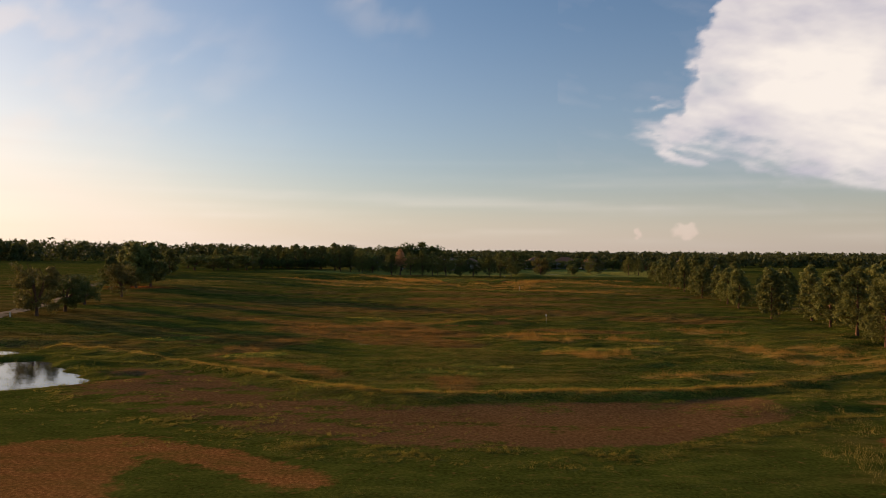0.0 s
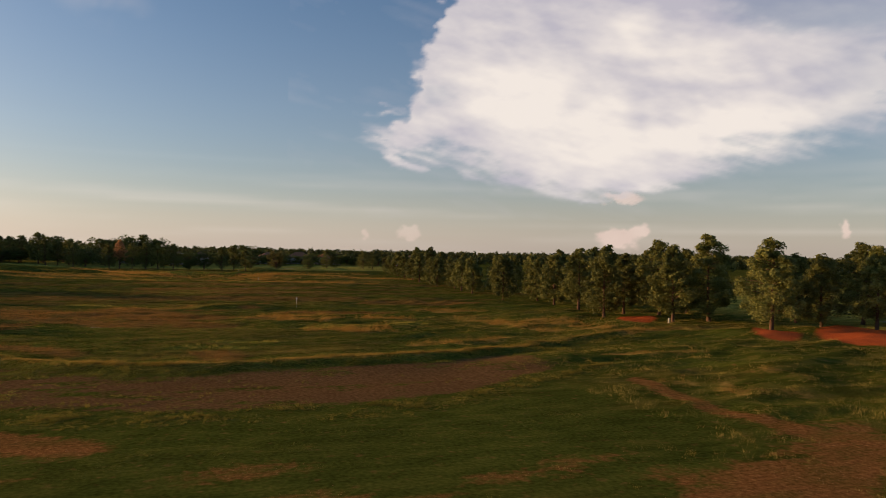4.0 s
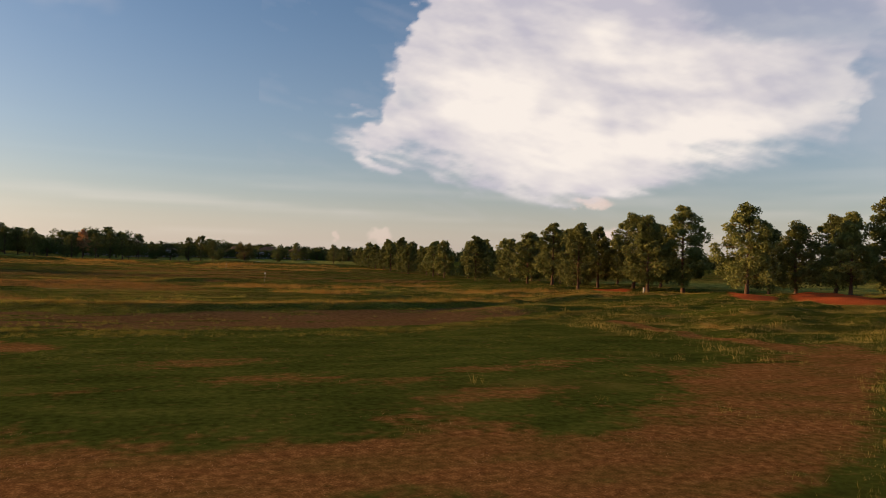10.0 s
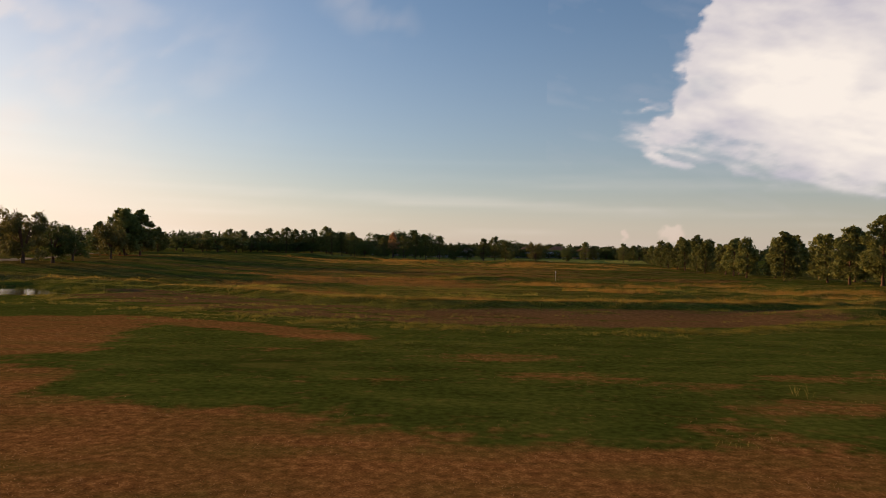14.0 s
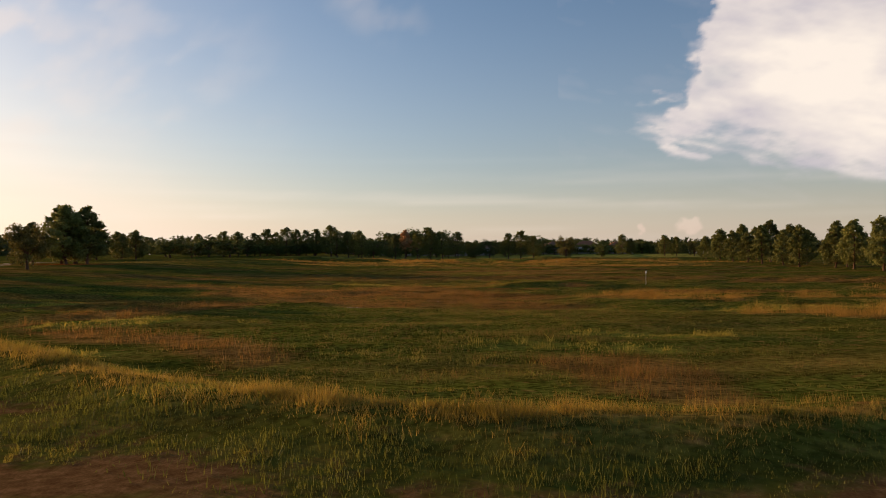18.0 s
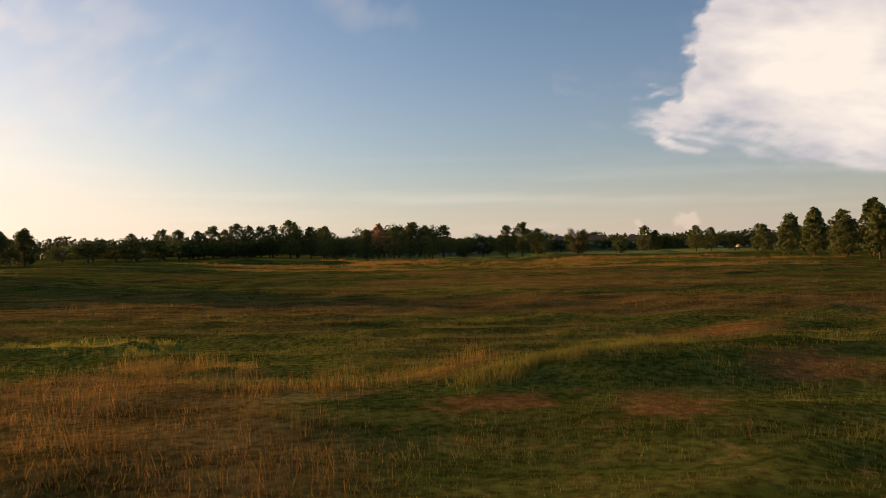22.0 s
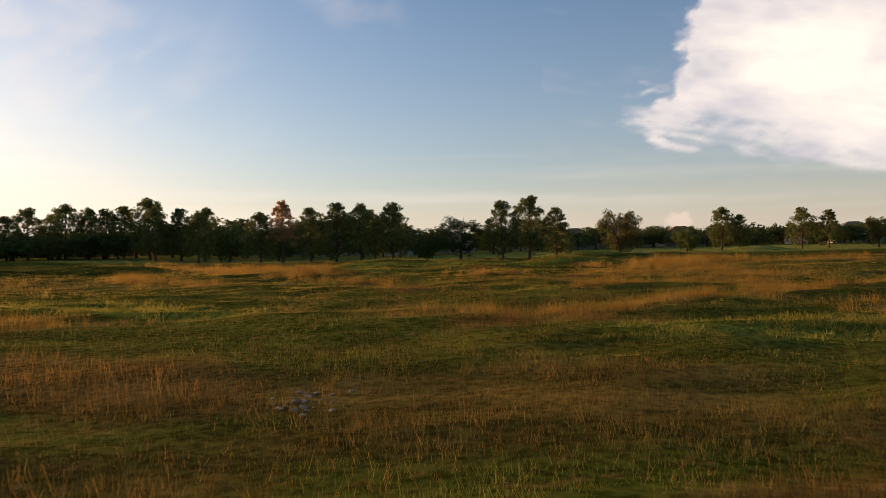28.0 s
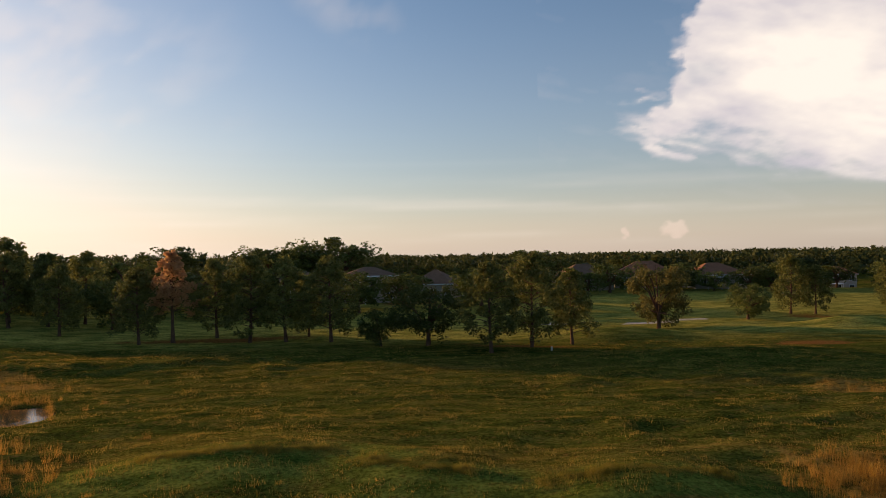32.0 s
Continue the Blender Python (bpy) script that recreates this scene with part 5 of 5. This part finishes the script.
def clumped(rng, x, y, per, r):
    n = len(x)
    X, Y = np.repeat(x, per), np.repeat(y, per)
    R = np.repeat(rng.uniform(0.4, 1.2, n) * r, per)
    return X + rng.normal(size=n * per) * R, Y + rng.normal(size=n * per) * R, np.repeat(rng.uniform(0.6, 1.3, n), per)


M_GOLD = leafy("golden_grass", (0.185, 0.102, 0.019), (0.600, 0.335, 0.064), 0.5, patch=0.7)
M_OLIVE = leafy("olive_grass", (0.056, 0.047, 0.009), (0.212, 0.142, 0.026), 0.5, patch=0.7)
M_GREEN = leafy("field_grass", (0.048, 0.062, 0.009), (0.184, 0.168, 0.027), 0.45, patch=0.6)
M_LIME = leafy("bright_grass", (0.100, 0.104, 0.014), (0.40, 0.300, 0.050), 0.5)
M_VERGE = leafy("verge_grass", (0.092, 0.078, 0.012), (0.40, 0.256, 0.048), 0.5, patch=0.6)
M_HAZE = leafy("rust_seed_heads", (0.150, 0.076, 0.018), (0.42, 0.205, 0.052), 0.55, patch=0.7)
M_DUSK = leafy("olive_brown_seed_heads", (0.082, 0.052, 0.013), (0.240, 0.140, 0.038), 0.5, patch=0.7)
M_HUMMOCK = leafy("hummock_grass", (0.094, 0.090, 0.016), (0.539, 0.371, 0.076), 0.5, patch=0.45)
M_WEED = leafy("low_weeds", (0.088, 0.088, 0.013), (0.295, 0.228, 0.040), 0.5, patch=0.8)
M_STRAW = leafy("straw_litter", (0.200, 0.088, 0.027), (0.55, 0.285, 0.102), 0.3)


def grass():
    rng = np.random.default_rng(5)

    def both(n, m, y1=300):
        x, y = scatter(rng, n, 2, 13, 50, y1)
        x2, y2 = scatter(rng, m, 8, 42, 50, 335)
        return np.concatenate([x, x2]), np.concatenate([y, y2])
    # tall golden grass in bands
    x, y = both(30000, 34000)
    mk = masks(x, y)
    keep = rng.uniform(size=len(x)) < mk["gold"] * step(0.12, 0.5, mk["gold"]) * (0.25 + 0.95 * step(0.36, 0.60, fbm(x / 1.9, y / 1.5, 203))) * (1 - mk["sand"]) * (1 - 0.8 * mk["straw"]) * (pond_mask(x, y) < 0.05)
    X, Y, S = clumped(rng, x[keep], y[keep], 16, 0.25)
    blades("tall_grass", "tall golden dry grass in bands across the field", rng, X, Y, S * rng.uniform(0.16, 0.44, len(X)) * (1 + 0.7 * step(224, 236, Y)), rng.uniform(0.005, 0.011, len(X)), M_GOLD, 0.6)
    def along(lines, thick):
        """Points inside the strokes, so many to a square metre."""
        xs, ys = [], []
        for x0, y0, x1, y1, w in lines:
            n = int(thick * 2 * w * (math.hypot(x1 - x0, y1 - y0) + 1.6 * w) * (1.0 if abs(x0) < 26 else 0.5))
            u = rng.uniform(-0.1, 1.1, n)
            xs.append(x0 + (x1 - x0) * u + rng.normal(size=n) * w * 0.6)
            ys.append(y0 + (y1 - y0) * u + rng.normal(size=n) * w * 0.6)
        return np.concatenate(xs), np.concatenate(ys)
    x, y = along(GOLD_LINES, 8.5)
    keep = rng.uniform(size=len(x)) < step(0.12, 0.62, masks(x, y)["gold"]) * (0.45 + 0.55 * step(0.40, 0.58, fbm(x / 1.8, y / 1.4, 204)))
    X, Y, S = clumped(rng, x[keep], y[keep], 15, 0.20)
    blades("gold_stands", "stands of knee-high golden dry grass", rng, X, Y, S * rng.uniform(0.25, 0.62, len(X)) * (0.55 + 0.45 * step(52, 60, Y)), rng.uniform(0.006, 0.013, len(X)), M_GOLD, 0.45)
    x, y = along(RUST_LINES, 3.2)
    keep = rng.uniform(size=len(x)) < masks(x, y)["rust"] * (1 - 0.85 * step(122, 130, y) * (1 - step(184, 190, y)))
    X, Y, S = clumped(rng, x[keep], y[keep], 12, 0.26)
    blades("rust_stands", "hazy stands of reddish-brown seeding grass", rng, X, Y, S * rng.uniform(0.18, 0.50, len(X)), rng.uniform(0.005, 0.010, len(X)), M_HAZE, 0.5)
    x, y = along(LIME_LINES, 7.0)
    keep = rng.uniform(size=len(x)) < masks(x, y)["lime"] * (0.3 + 0.7 * step(0.42, 0.56, fbm(x / 1.3, y / 0.9, 205)))
    X, Y, S = clumped(rng, x[keep], y[keep], 22, 0.20)
    blades("lime_weeds", "bright yellow-green leafy weeds in patches", rng, X, Y, S * rng.uniform(0.08, 0.24, len(X)), rng.uniform(0.014, 0.030, len(X)), M_LIME, 1.2)
    # olive seed grass between
    x, y = both(8000, 10000)
    mk = masks(x, y)
    dry = step(0.44, 0.62, fbm(x / 17, y / 8, 95))
    keep = rng.uniform(size=len(x)) < (0.25 + 0.75 * dry) * (1 - 0.6 * mk["gold"]) * mk["field"] * (1 - mk["sand"]) * (1 - 0.8 * mk["straw"]) * (1 - mk["mulch"]) * (pond_mask(x, y) < 0.1)
    X, Y, S = clumped(rng, x[keep], y[keep], 11, 0.28)
    blades("seed_grass", "olive brown seeding grass across the field", rng, X, Y, S * rng.uniform(0.12, 0.32, len(X)) * (0.5 + 0.5 * step(72, 90, Y)), rng.uniform(0.006, 0.014, len(X)), M_OLIVE, 0.6)
    # fine brown seed heads in broad patches
    x, y = both(25000, 22000, 225)
    mk = masks(x, y)
    keep = rng.uniform(size=len(x)) < mk["rust"] * (pond_mask(x, y) < 0.1)
    X, Y, S = clumped(rng, x[keep], y[keep], 9, 0.30)
    blades("brown_grass", "fine reddish-brown seed heads in broad patches", rng, X, Y, S * rng.uniform(0.12, 0.36, len(X)), rng.uniform(0.005, 0.011, len(X)), M_DUSK, 0.5)
    # green grass of the field
    x, y = both(12000, 9000)
    mk = masks(x, y)
    keep = rng.uniform(size=len(x)) < (1 - 0.75 * mk["gold"]) * (1 - 0.75 * mk["rust"]) * mk["field"] * (1 - mk["sand"]) * (1 - 0.8 * mk["straw"]) * (1 - mk["mulch"]) * (pond_mask(x, y) < 0.1)
    X, Y, S = clumped(rng, x[keep], y[keep], 11, 0.28)
    blades("field_grass", "rough green field grass", rng, X, Y, S * rng.uniform(0.07, 0.20, len(X)) * (0.6 + 0.4 * step(72, 90, Y)), rng.uniform(0.008, 0.02, len(X)), M_GREEN, 0.6)
    # fine close sward beside the line of flight
    y = rng.uniform(57, 236, 54000)
    x = np.interp(y, (57, 150, 236), (-1, 2, 6)) + rng.normal(size=54000) * 5.5
    mk = masks(x, y)
    tall = 0.6 + 0.8 * fbm(x / 5, y / 3, 208, 3)
    dry = rng.uniform(size=len(x)) < np.clip(0.25 + 0.75 * np.maximum(mk["rust"], mk["gold"]), 0, 1) * (1 - mk["lime"])
    ok = rng.uniform(size=len(x)) < 1 - 0.85 * mk["straw"]
    for name, label, sel, mat, h in (("sward", "fine green sward of the open field", ok & ~dry, M_GREEN, 0.16), ("dry_sward", "fine olive-brown dry sward of the open field", ok & dry, M_DUSK, 0.24)):
        X, Y, S = clumped(rng, x[sel], y[sel], 9, 0.16)
        blades(name, label, rng, X, Y, S * np.repeat(tall[sel], 9) * rng.uniform(0.4, 1.0, len(X)) * h, rng.uniform(0.005, 0.011, len(X)), mat, 0.9)
    # short turf near the start
    x, y = rng.uniform(-28, 34, 14000), rng.uniform(7, 54, 14000)
    mk = masks(x, y)
    bare = np.maximum(mk["soil"], mk["straw"])
    keep = rng.uniform(size=len(x)) < (1 - 0.93 * bare) * (1 - mk["field"])
    X, Y, S = clumped(rng, x[keep], y[keep], 8, 0.18)
    blades("turf", "short green turf around bare patches", rng, X, Y, S * rng.uniform(0.008, 0.026, len(X)), rng.uniform(0.010, 0.020, len(X)), M_GREEN, 1.0)
    x, y = rng.uniform(-16, 18, 34000), rng.uniform(9, 40, 34000)
    mk = masks(x, y)
    keep = rng.uniform(size=len(x)) < (1 - 0.95 * np.maximum(mk["soil"], mk["straw"])) * (0.3 + 0.7 * step(0.42, 0.58, fbm(x / 1.2, y / 0.9, 206)))
    X, Y, S = clumped(rng, x[keep], y[keep], 7, 0.09)
    blades("turf_tufts", "close tufts of low green weeds and grass", rng, X, Y, S * rng.uniform(0.010, 0.036, len(X)) * (1 + 1.6 * step(25, 31, Y)), rng.uniform(0.007, 0.015, len(X)), M_GREEN, 1.2)
    # weed tufts on the bare strip and its rims
    x, y = rng.uniform(-36, 36, 12000), rng.uniform(40, 58, 12000)
    mk = masks(x, y)
    clump = step(0.52, 0.72, fbm(x / 3.2, y / 1.3, 91))
    keep = rng.uniform(size=len(x)) < 0.75 * clump * (1 - 0.8 * mk["soil"] * step(-14, -4, x)) * (1 - mk["straw"]) 
    x2 = rng.uniform(-30, 28, 5000)
    y2 = weed_line(x2) + rng.normal(size=5000) * 0.9
    k2 = rng.uniform(size=5000) < step(0.36, 0.62, fbm(x2 / 2.2, y2 / 1.2, 92)) * (1 - 0.9 * masks(x2, y2)["straw"])
    x3, y3 = rng.uniform(-16, 4, 2200), rng.uniform(37, 48, 2200)
    k3 = rng.uniform(size=2200) < step(0.46, 0.66, fbm(x3 / 2.0, y3 / 1.4, 93)) * (0.25 + 0.75 * step(2, -8, x3 + 0.6 * (y3 - 40)))
    x2, y2, k2 = np.concatenate([x2, x3]), np.concatenate([y2, y3]), np.concatenate([k2, k3])
    X, Y, S = clumped(rng, np.concatenate([x[keep], x2[k2]]), np.concatenate([y[keep], y2[k2]]), 20, 0.085)
    blades("weeds", "bright weed tufts on and around bare soil", rng, X, Y, S * rng.uniform(0.04, 0.15, len(X)), rng.uniform(0.010, 0.022, len(X)), M_WEED, 1.1)
    # the bank behind the bare strip: tufts coloured bright for its sunlit crest, dark low grass before it
    x = rng.uniform(-44, 44, 9000)
    off = 0.2 + rng.normal(size=9000) * 0.55
    broken = rng.uniform(size=9000) < step(0.28, 0.52, fbm(x / 3.0, off + 7, 207)) * np.interp(x, (-16, -7, 22, 30), (0.35, 1, 1, 0.4))
    x, off = x[broken], off[broken]
    X, Y, S = clumped(rng, x, rim_line(x) + off, 12, 0.16)
    blades("bank_grass", "yellow-green grass along the bank's crest, coloured bright for sunlight", rng, X, Y, S * rng.uniform(0.08, 0.28, len(X)), rng.uniform(0.007, 0.016, len(X)), M_VERGE, 0.8)
    x = rng.uniform(-40, 40, 7000)
    X, Y, S = clumped(rng, x, rim_line(x) - rng.uniform(1.0, 4.2, 7000), 12, 0.22)
    keep = rng.uniform(size=len(X)) > 0.9 * masks(X, Y)["soil"]
    blades("ditch_grass", "dark green low grass in front of the bank", rng, X[keep], Y[keep], S[keep] * rng.uniform(0.05, 0.16, keep.sum()), rng.uniform(0.012, 0.024, keep.sum()), M_GREEN, 0.6)
    # reeds standing in the pond and along its shore
    x, y = rng.uniform(-68, -26, 5200), rng.uniform(47, 86, 5200)
    pm = pond_mask(x, y)
    keep = (pm > -0.12) & (rng.uniform(size=len(x)) < step(0.44, 0.60, fbm(x / 3, y / 1.8, 99)) * (1 - 0.25 * step(0.15, 0.4, pm)) * (pm != 0))
    X, Y, S = clumped(rng, x[keep], y[keep], 18, 0.25)
    blades("pond_reeds", "dark green reeds and weeds in the shallow pond", rng, X, Y, S * rng.uniform(0.20, 0.42, len(X)), rng.uniform(0.012, 0.024, len(X)), M_GREEN, 0.6)
    # bright weeds scattered over the green field
    x, y = both(12000, 5000, 295)
    mk = masks(x, y)
    keep = (rng.uniform(size=len(x)) < step(0.45, 0.65, fbm(x / 10, y / 4, 97) + 0.06 * (y > 240)) * mk["field"] * (1 - mk["gold"])) & (pond_mask(x, y) < 0.05)
    X, Y, S = clumped(rng, x[keep], y[keep], 22, 0.22)
    blades("field_weeds", "yellow-green weed clumps in the field", rng, X, Y, S * rng.uniform(0.05, 0.16, len(X)), rng.uniform(0.010, 0.020, len(X)), M_WEED, 1.4)
    # short grass on the knolls and tee mounds
    x, y = rng.uniform(-45, 45, 30000), rng.uniform(228, 312, 30000)
    mk = masks(x, y)
    clump = step(0.36, 0.58, fbm(x / 5, y / 2.2, 98))
    keep = (rng.uniform(size=len(x)) < (0.25 + 0.75 * clump) * (1 - mk["gold"]) * (1 - 0.85 * mk["straw"]) * (1 - mk["sand"])) & (pond_mask(x, y) < 0.05)
    X, Y, S = clumped(rng, x[keep], y[keep], 12, 0.24)
    blades("knoll_grass", "short yellow-green grass over the low knolls", rng, X, Y, S * rng.uniform(0.06, 0.18, len(X)), rng.uniform(0.014, 0.03, len(X)), M_VERGE, 0.7)
    # dry litter on the bare ground
    x, y = rng.uniform(-20, 30, 150000), rng.uniform(7, 38, 150000)
    keep = rng.uniform(size=len(x)) < masks(x, y)["straw"]
    x, y = x[keep], y[keep]
    blades("straw_litter", "dry straw litter on bare ground", rng, x, y, rng.uniform(0.012, 0.045, len(x)), rng.uniform(0.010, 0.030, len(x)), M_STRAW, 2.4)
    # mottled rough grass on the hummocks beside the fairway
    x, y = rng.uniform(21, 82, 17000), rng.uniform(25, 92, 17000)
    mk = masks(x, y)
    line = np.array(CART_PATH)
    off_path = np.min(np.hypot(x[:, None] - line[None, :, 0], y[:, None] - line[None, :, 1]), 1) > 1.5
    keep = (rng.uniform(size=len(x)) < (0.25 + 0.75 * step(0.40, 0.58, fbm(x / 4, y / 2.2, 96))) * (1 - mk["mulch"]) * (1 - mk["straw"])) & off_path
    X, Y, S = clumped(rng, x[keep], y[keep], 12, 0.26)
    blades("hummock_grass", "mottled olive and gold rough grass on low hummocks", rng, X, Y, S * rng.uniform(0.07, 0.26, len(X)), rng.uniform(0.008, 0.018, len(X)), M_HUMMOCK, 0.9)
    # rough verge along the cart path
    k = rng.integers(0, len(CART_PATH) - 1, 11000)
    cp = np.array(CART_PATH)[k] + rng.normal(size=(11000, 2)) * 4.5
    dist = np.min(np.hypot(cp[:, None, 0] - np.array(CART_PATH)[None, :, 0], cp[:, None, 1] - np.array(CART_PATH)[None, :, 1]), 1)
    x, y = cp[(dist > 1.06 + 0.5 * (fbm(cp[:, 0] / 1.3, cp[:, 1] / 1.3, 210, 3) - 0.4)) & (cp[:, 1] > 8)].T
    mk = masks(x, y)
    keep = rng.uniform(size=len(x)) < (1 - mk["straw"]) * (1 - mk["mulch"]) * (np.hypot(x - 28, y - 14) > 3.2)
    X, Y, S = clumped(rng, x[keep], y[keep], 16, 0.22)
    blades("verge_grass", "rough olive grass along the cart path", rng, X, Y, S * rng.uniform(0.05, 0.17, len(X)) * (0.6 + 0.7 * step(14, 24, Y)) * (0.6 + 1.1 * step(0.42, 0.6, fbm(X / 2.4, Y / 2.4, 211, 3))), rng.uniform(0.006, 0.014, len(X)), M_HUMMOCK, 0.8)


def gold_clumps():
    """Tall dry clumps round the last knolls, and a fringe coloured bright for their sunlit crests."""
    rng = np.random.default_rng(71)
    xs, ys, hs = [], [], []
    for cx, cy, rx, ry, n, h in ((27, 260.5, 3.6, 2.4, 210, 0.8), (21.5, 249.5, 2.0, 2.6, 120, 0.9), (-17, 262, 3.6, 4.5, 190, 0.75), (-27, 277, 5.0, 5.0, 220, 0.8),
                                 (-7.5, 246.5, 1.8, 2.0, 70, 0.6), (7.2, 242.6, 2.2, 0.5, 46, 0.6), (14.6, 244.5, 1.2, 0.8, 26, 0.6), (16.5, 254.5, 1.8, 0.9, 26, 0.5)):
        x, y = cx + rng.normal(size=n) * rx * 0.75, cy + rng.normal(size=n) * ry * 0.75
        X, Y, S = clumped(rng, x, y, 46, 0.20)
        xs.append(X)
        ys.append(Y)
        hs.append(S * h * rng.uniform(0.55, 1.2, len(X)))
    X, Y, H = np.concatenate(xs), np.concatenate(ys), np.concatenate(hs)
    blades("golden_clumps", "tall golden dry grass clumps beside low knolls", rng, X, Y, H, rng.uniform(0.008, 0.018, len(X)), M_GOLD, 0.45)
    # crest fringe: the sunlit edge is put into brighter blades
    xs, ys = [], []
    for x0, y0, x1, y1, n in ((-8.5, 264.2, 1.6, 265, 150), (2.6, 263, 8, 261.2, 100), (-11.5, 250.6, -6, 250.9, 90), (10.6, 259.8, 19, 260.6, 120), (5, 250, 9, 249.4, 40), (-0.5, 109.9, 2, 112.2, 60), (2, 112.2, 5.7, 114.5, 60)):
        u = rng.uniform(size=n)
        xs.append(x0 + (x1 - x0) * u + rng.normal(size=n) * 0.3)
        ys.append(y0 + (y1 - y0) * u + rng.normal(size=n) * 0.35)
    X, Y, S = clumped(rng, np.concatenate(xs), np.concatenate(ys), 70, 0.26)
    blades("crest_grass", "grass fringe on the knoll crests, coloured bright for sunlight", rng, X, Y, S * rng.uniform(0.08, 0.24, len(X)), rng.uniform(0.012, 0.024, len(X)), M_LIME, 0.9)


gold_clumps()


# ---------------------------------------------------------------- small things
def marker_post(x, y, boxed):
    top = thing("marker_post", "thin white post with a small box on top" if boxed else "thin pale pole standing in tall grass", "post", "posts in the field")
    part("pole", tubes_mesh("pole", [tube([(0, 0, -0.2), (0, 0, 0.96)], [0.02, 0.02], 8)], M_POST), None, top)
    if boxed:
        part("box", boxm(-0.07, 0.07, -0.06, 0.06, 0.95, 1.12), M_TRIM, top, "white box on the post")
        part("lid", boxm(-0.09, 0.09, -0.08, 0.08, 1.122, 1.15), M_POST, top)
    else:
        part("cap", boxm(-0.03, 0.03, -0.03, 0.03, 0.95, 1.0), M_TRIM, top)
    top.matrix_basis = Matrix.Translation((x, y, float(ground_z(x, y)))) @ Matrix.Diagonal((1, 1, 1.25 if boxed else 1.5, 1))


for x, y, boxed in ((14.5, 112.0, True), (16.9, 206.0, False)):
    marker_post(x, y, boxed)


def rubble():
    """Broken pale stones lying in the grass."""
    rng = np.random.default_rng(44)
    bm = bmesh.new()
    for cx, cy, sx, sy, n in ((1.0, 199.6, 0.45, 0.7, 40), (4.4, 157, 0.5, 0.8, 16), (11, 172, 0.6, 0.5, 40), (-9.6, 84.0, 0.5, 0.6, 30), (-4.8, 90.8, 0.4, 0.6, 24), (-8.6, 240.0, 0.9, 0.7, 60)):
        for i in range(n):
            x, y, s = cx + rng.normal() * sx * 0.7, cy + rng.normal() * sy * 0.7, rng.uniform(0.02, 0.075)
            new_v = bmesh.ops.create_icosphere(bm, subdivisions=1, radius=s)["verts"]
            for v in new_v:
                v.co = Vector((v.co.x * rng.uniform(0.8, 1.3) + x, v.co.y * rng.uniform(0.8, 1.3) + y, v.co.z * rng.uniform(0.3, 0.5) + float(ground_z(x, y)) + 0.012))
    me = bpy.data.meshes.new("rubble")
    bm.to_mesh(me)
    bm.free()
    me.materials.append(noisy("pale_stone", (0.16, 0.112, 0.070), (0.36, 0.265, 0.175), 8, 0.9, 0.5, 30))
    tagged(new("rubble", me), "broken pale stones lying in the grass", "rubble", kind="stuff")


rubble()


def stake(x, y, h=0.9, r=0.09):
    ob = thing("marker_stake", "short pale stake in the grass", "stake", "course stakes")
    part("stake", boxm(-r, r, -r, r, -0.2, h), M_POST, ob)
    ob.matrix_basis = Matrix.Translation((x, y, float(ground_z(x, y)))) @ Matrix.Rotation(0.06, 4, 'X')


for x, y, h in ((67.6, 41.4, 0.85), (51.5, 72, 0.6), (-62, 100, 0.7), (17.6, 306, 0.45)):
    stake(x, y, h)


def bag_stand(x, y, turn):
    top = thing("bag_stand", "black metal stand with a white cloth top and cap", "stand")
    for sx in (-0.42, 0.42):
        for sy in (-0.28, 0.28):
            part("leg", tubes_mesh("leg", [tube([(sx * 1.12, sy * 1.3, 0), (sx, sy, 1.25)], [0.02, 0.02], 8)], M_BLACK), None, top)
    for z, sy, mat in ((0.62, -0.30, M_STEEL), (1.08, -0.29, M_STEEL), (0.62, 0.30, M_BLACK), (1.24, -0.28, M_BLACK), (1.24, 0.28, M_BLACK)):
        part("rail", tubes_mesh("rail", [tube([(-0.44, sy, z), (0.44, sy, z)], [0.016, 0.016], 8)], mat), None, top)
    bm = bmesh.new()
    bmesh.ops.create_grid(bm, x_segments=16, y_segments=12, size=0.5)
    for v in bm.verts:
        u, w = v.co.x / 0.5, v.co.y / 0.5
        pinch = 1 - 0.28 * (1 - w * w)
        v.co = Vector((0.52 * u * pinch, 0.36 * w, 1.27 + 0.06 * w * w - 0.05 * (1 - u * u) * (1 - w * w)))
    cl = part("cloth", bm, M_CLOTH, top, "white cloth slung over the frame")
    cl.modifiers.new("thick", 'SOLIDIFY').thickness = 0.01
    bm = bmesh.new()
    bmesh.ops.create_uvsphere(bm, u_segments=14, v_segments=8, radius=0.13)
    for v in bm.verts:
        v.co.z = max(v.co.z, -0.02) * 0.85
        if v.co.y < -0.08 and v.co.z < 0.02:
            v.co.y -= 0.10
    part("cap", bm, noisy("tan_cap", (0.42, 0.30, 0.22), (0.55, 0.42, 0.32), 6), top, "tan cap", Matrix.Translation((0.05, -0.06, 1.28)))
    part("box", boxm(-0.14, 0.14, -0.09, 0.09, 0, 0.16), M_TRIM, top, "white box", Matrix.Translation((0.06, 0.2, 1.3)) @ Matrix.Rotation(0.2, 4, 'Z'))
    top.matrix_basis = Matrix.Translation((x, y, 0.06 + float(ground_z(x, y)))) @ Matrix.Rotation(turn, 4, 'Z') @ Matrix.Diagonal((0.95, 1.5, 1.3, 1))


bag_stand(25.4, 13.7, -1.05)
grass()
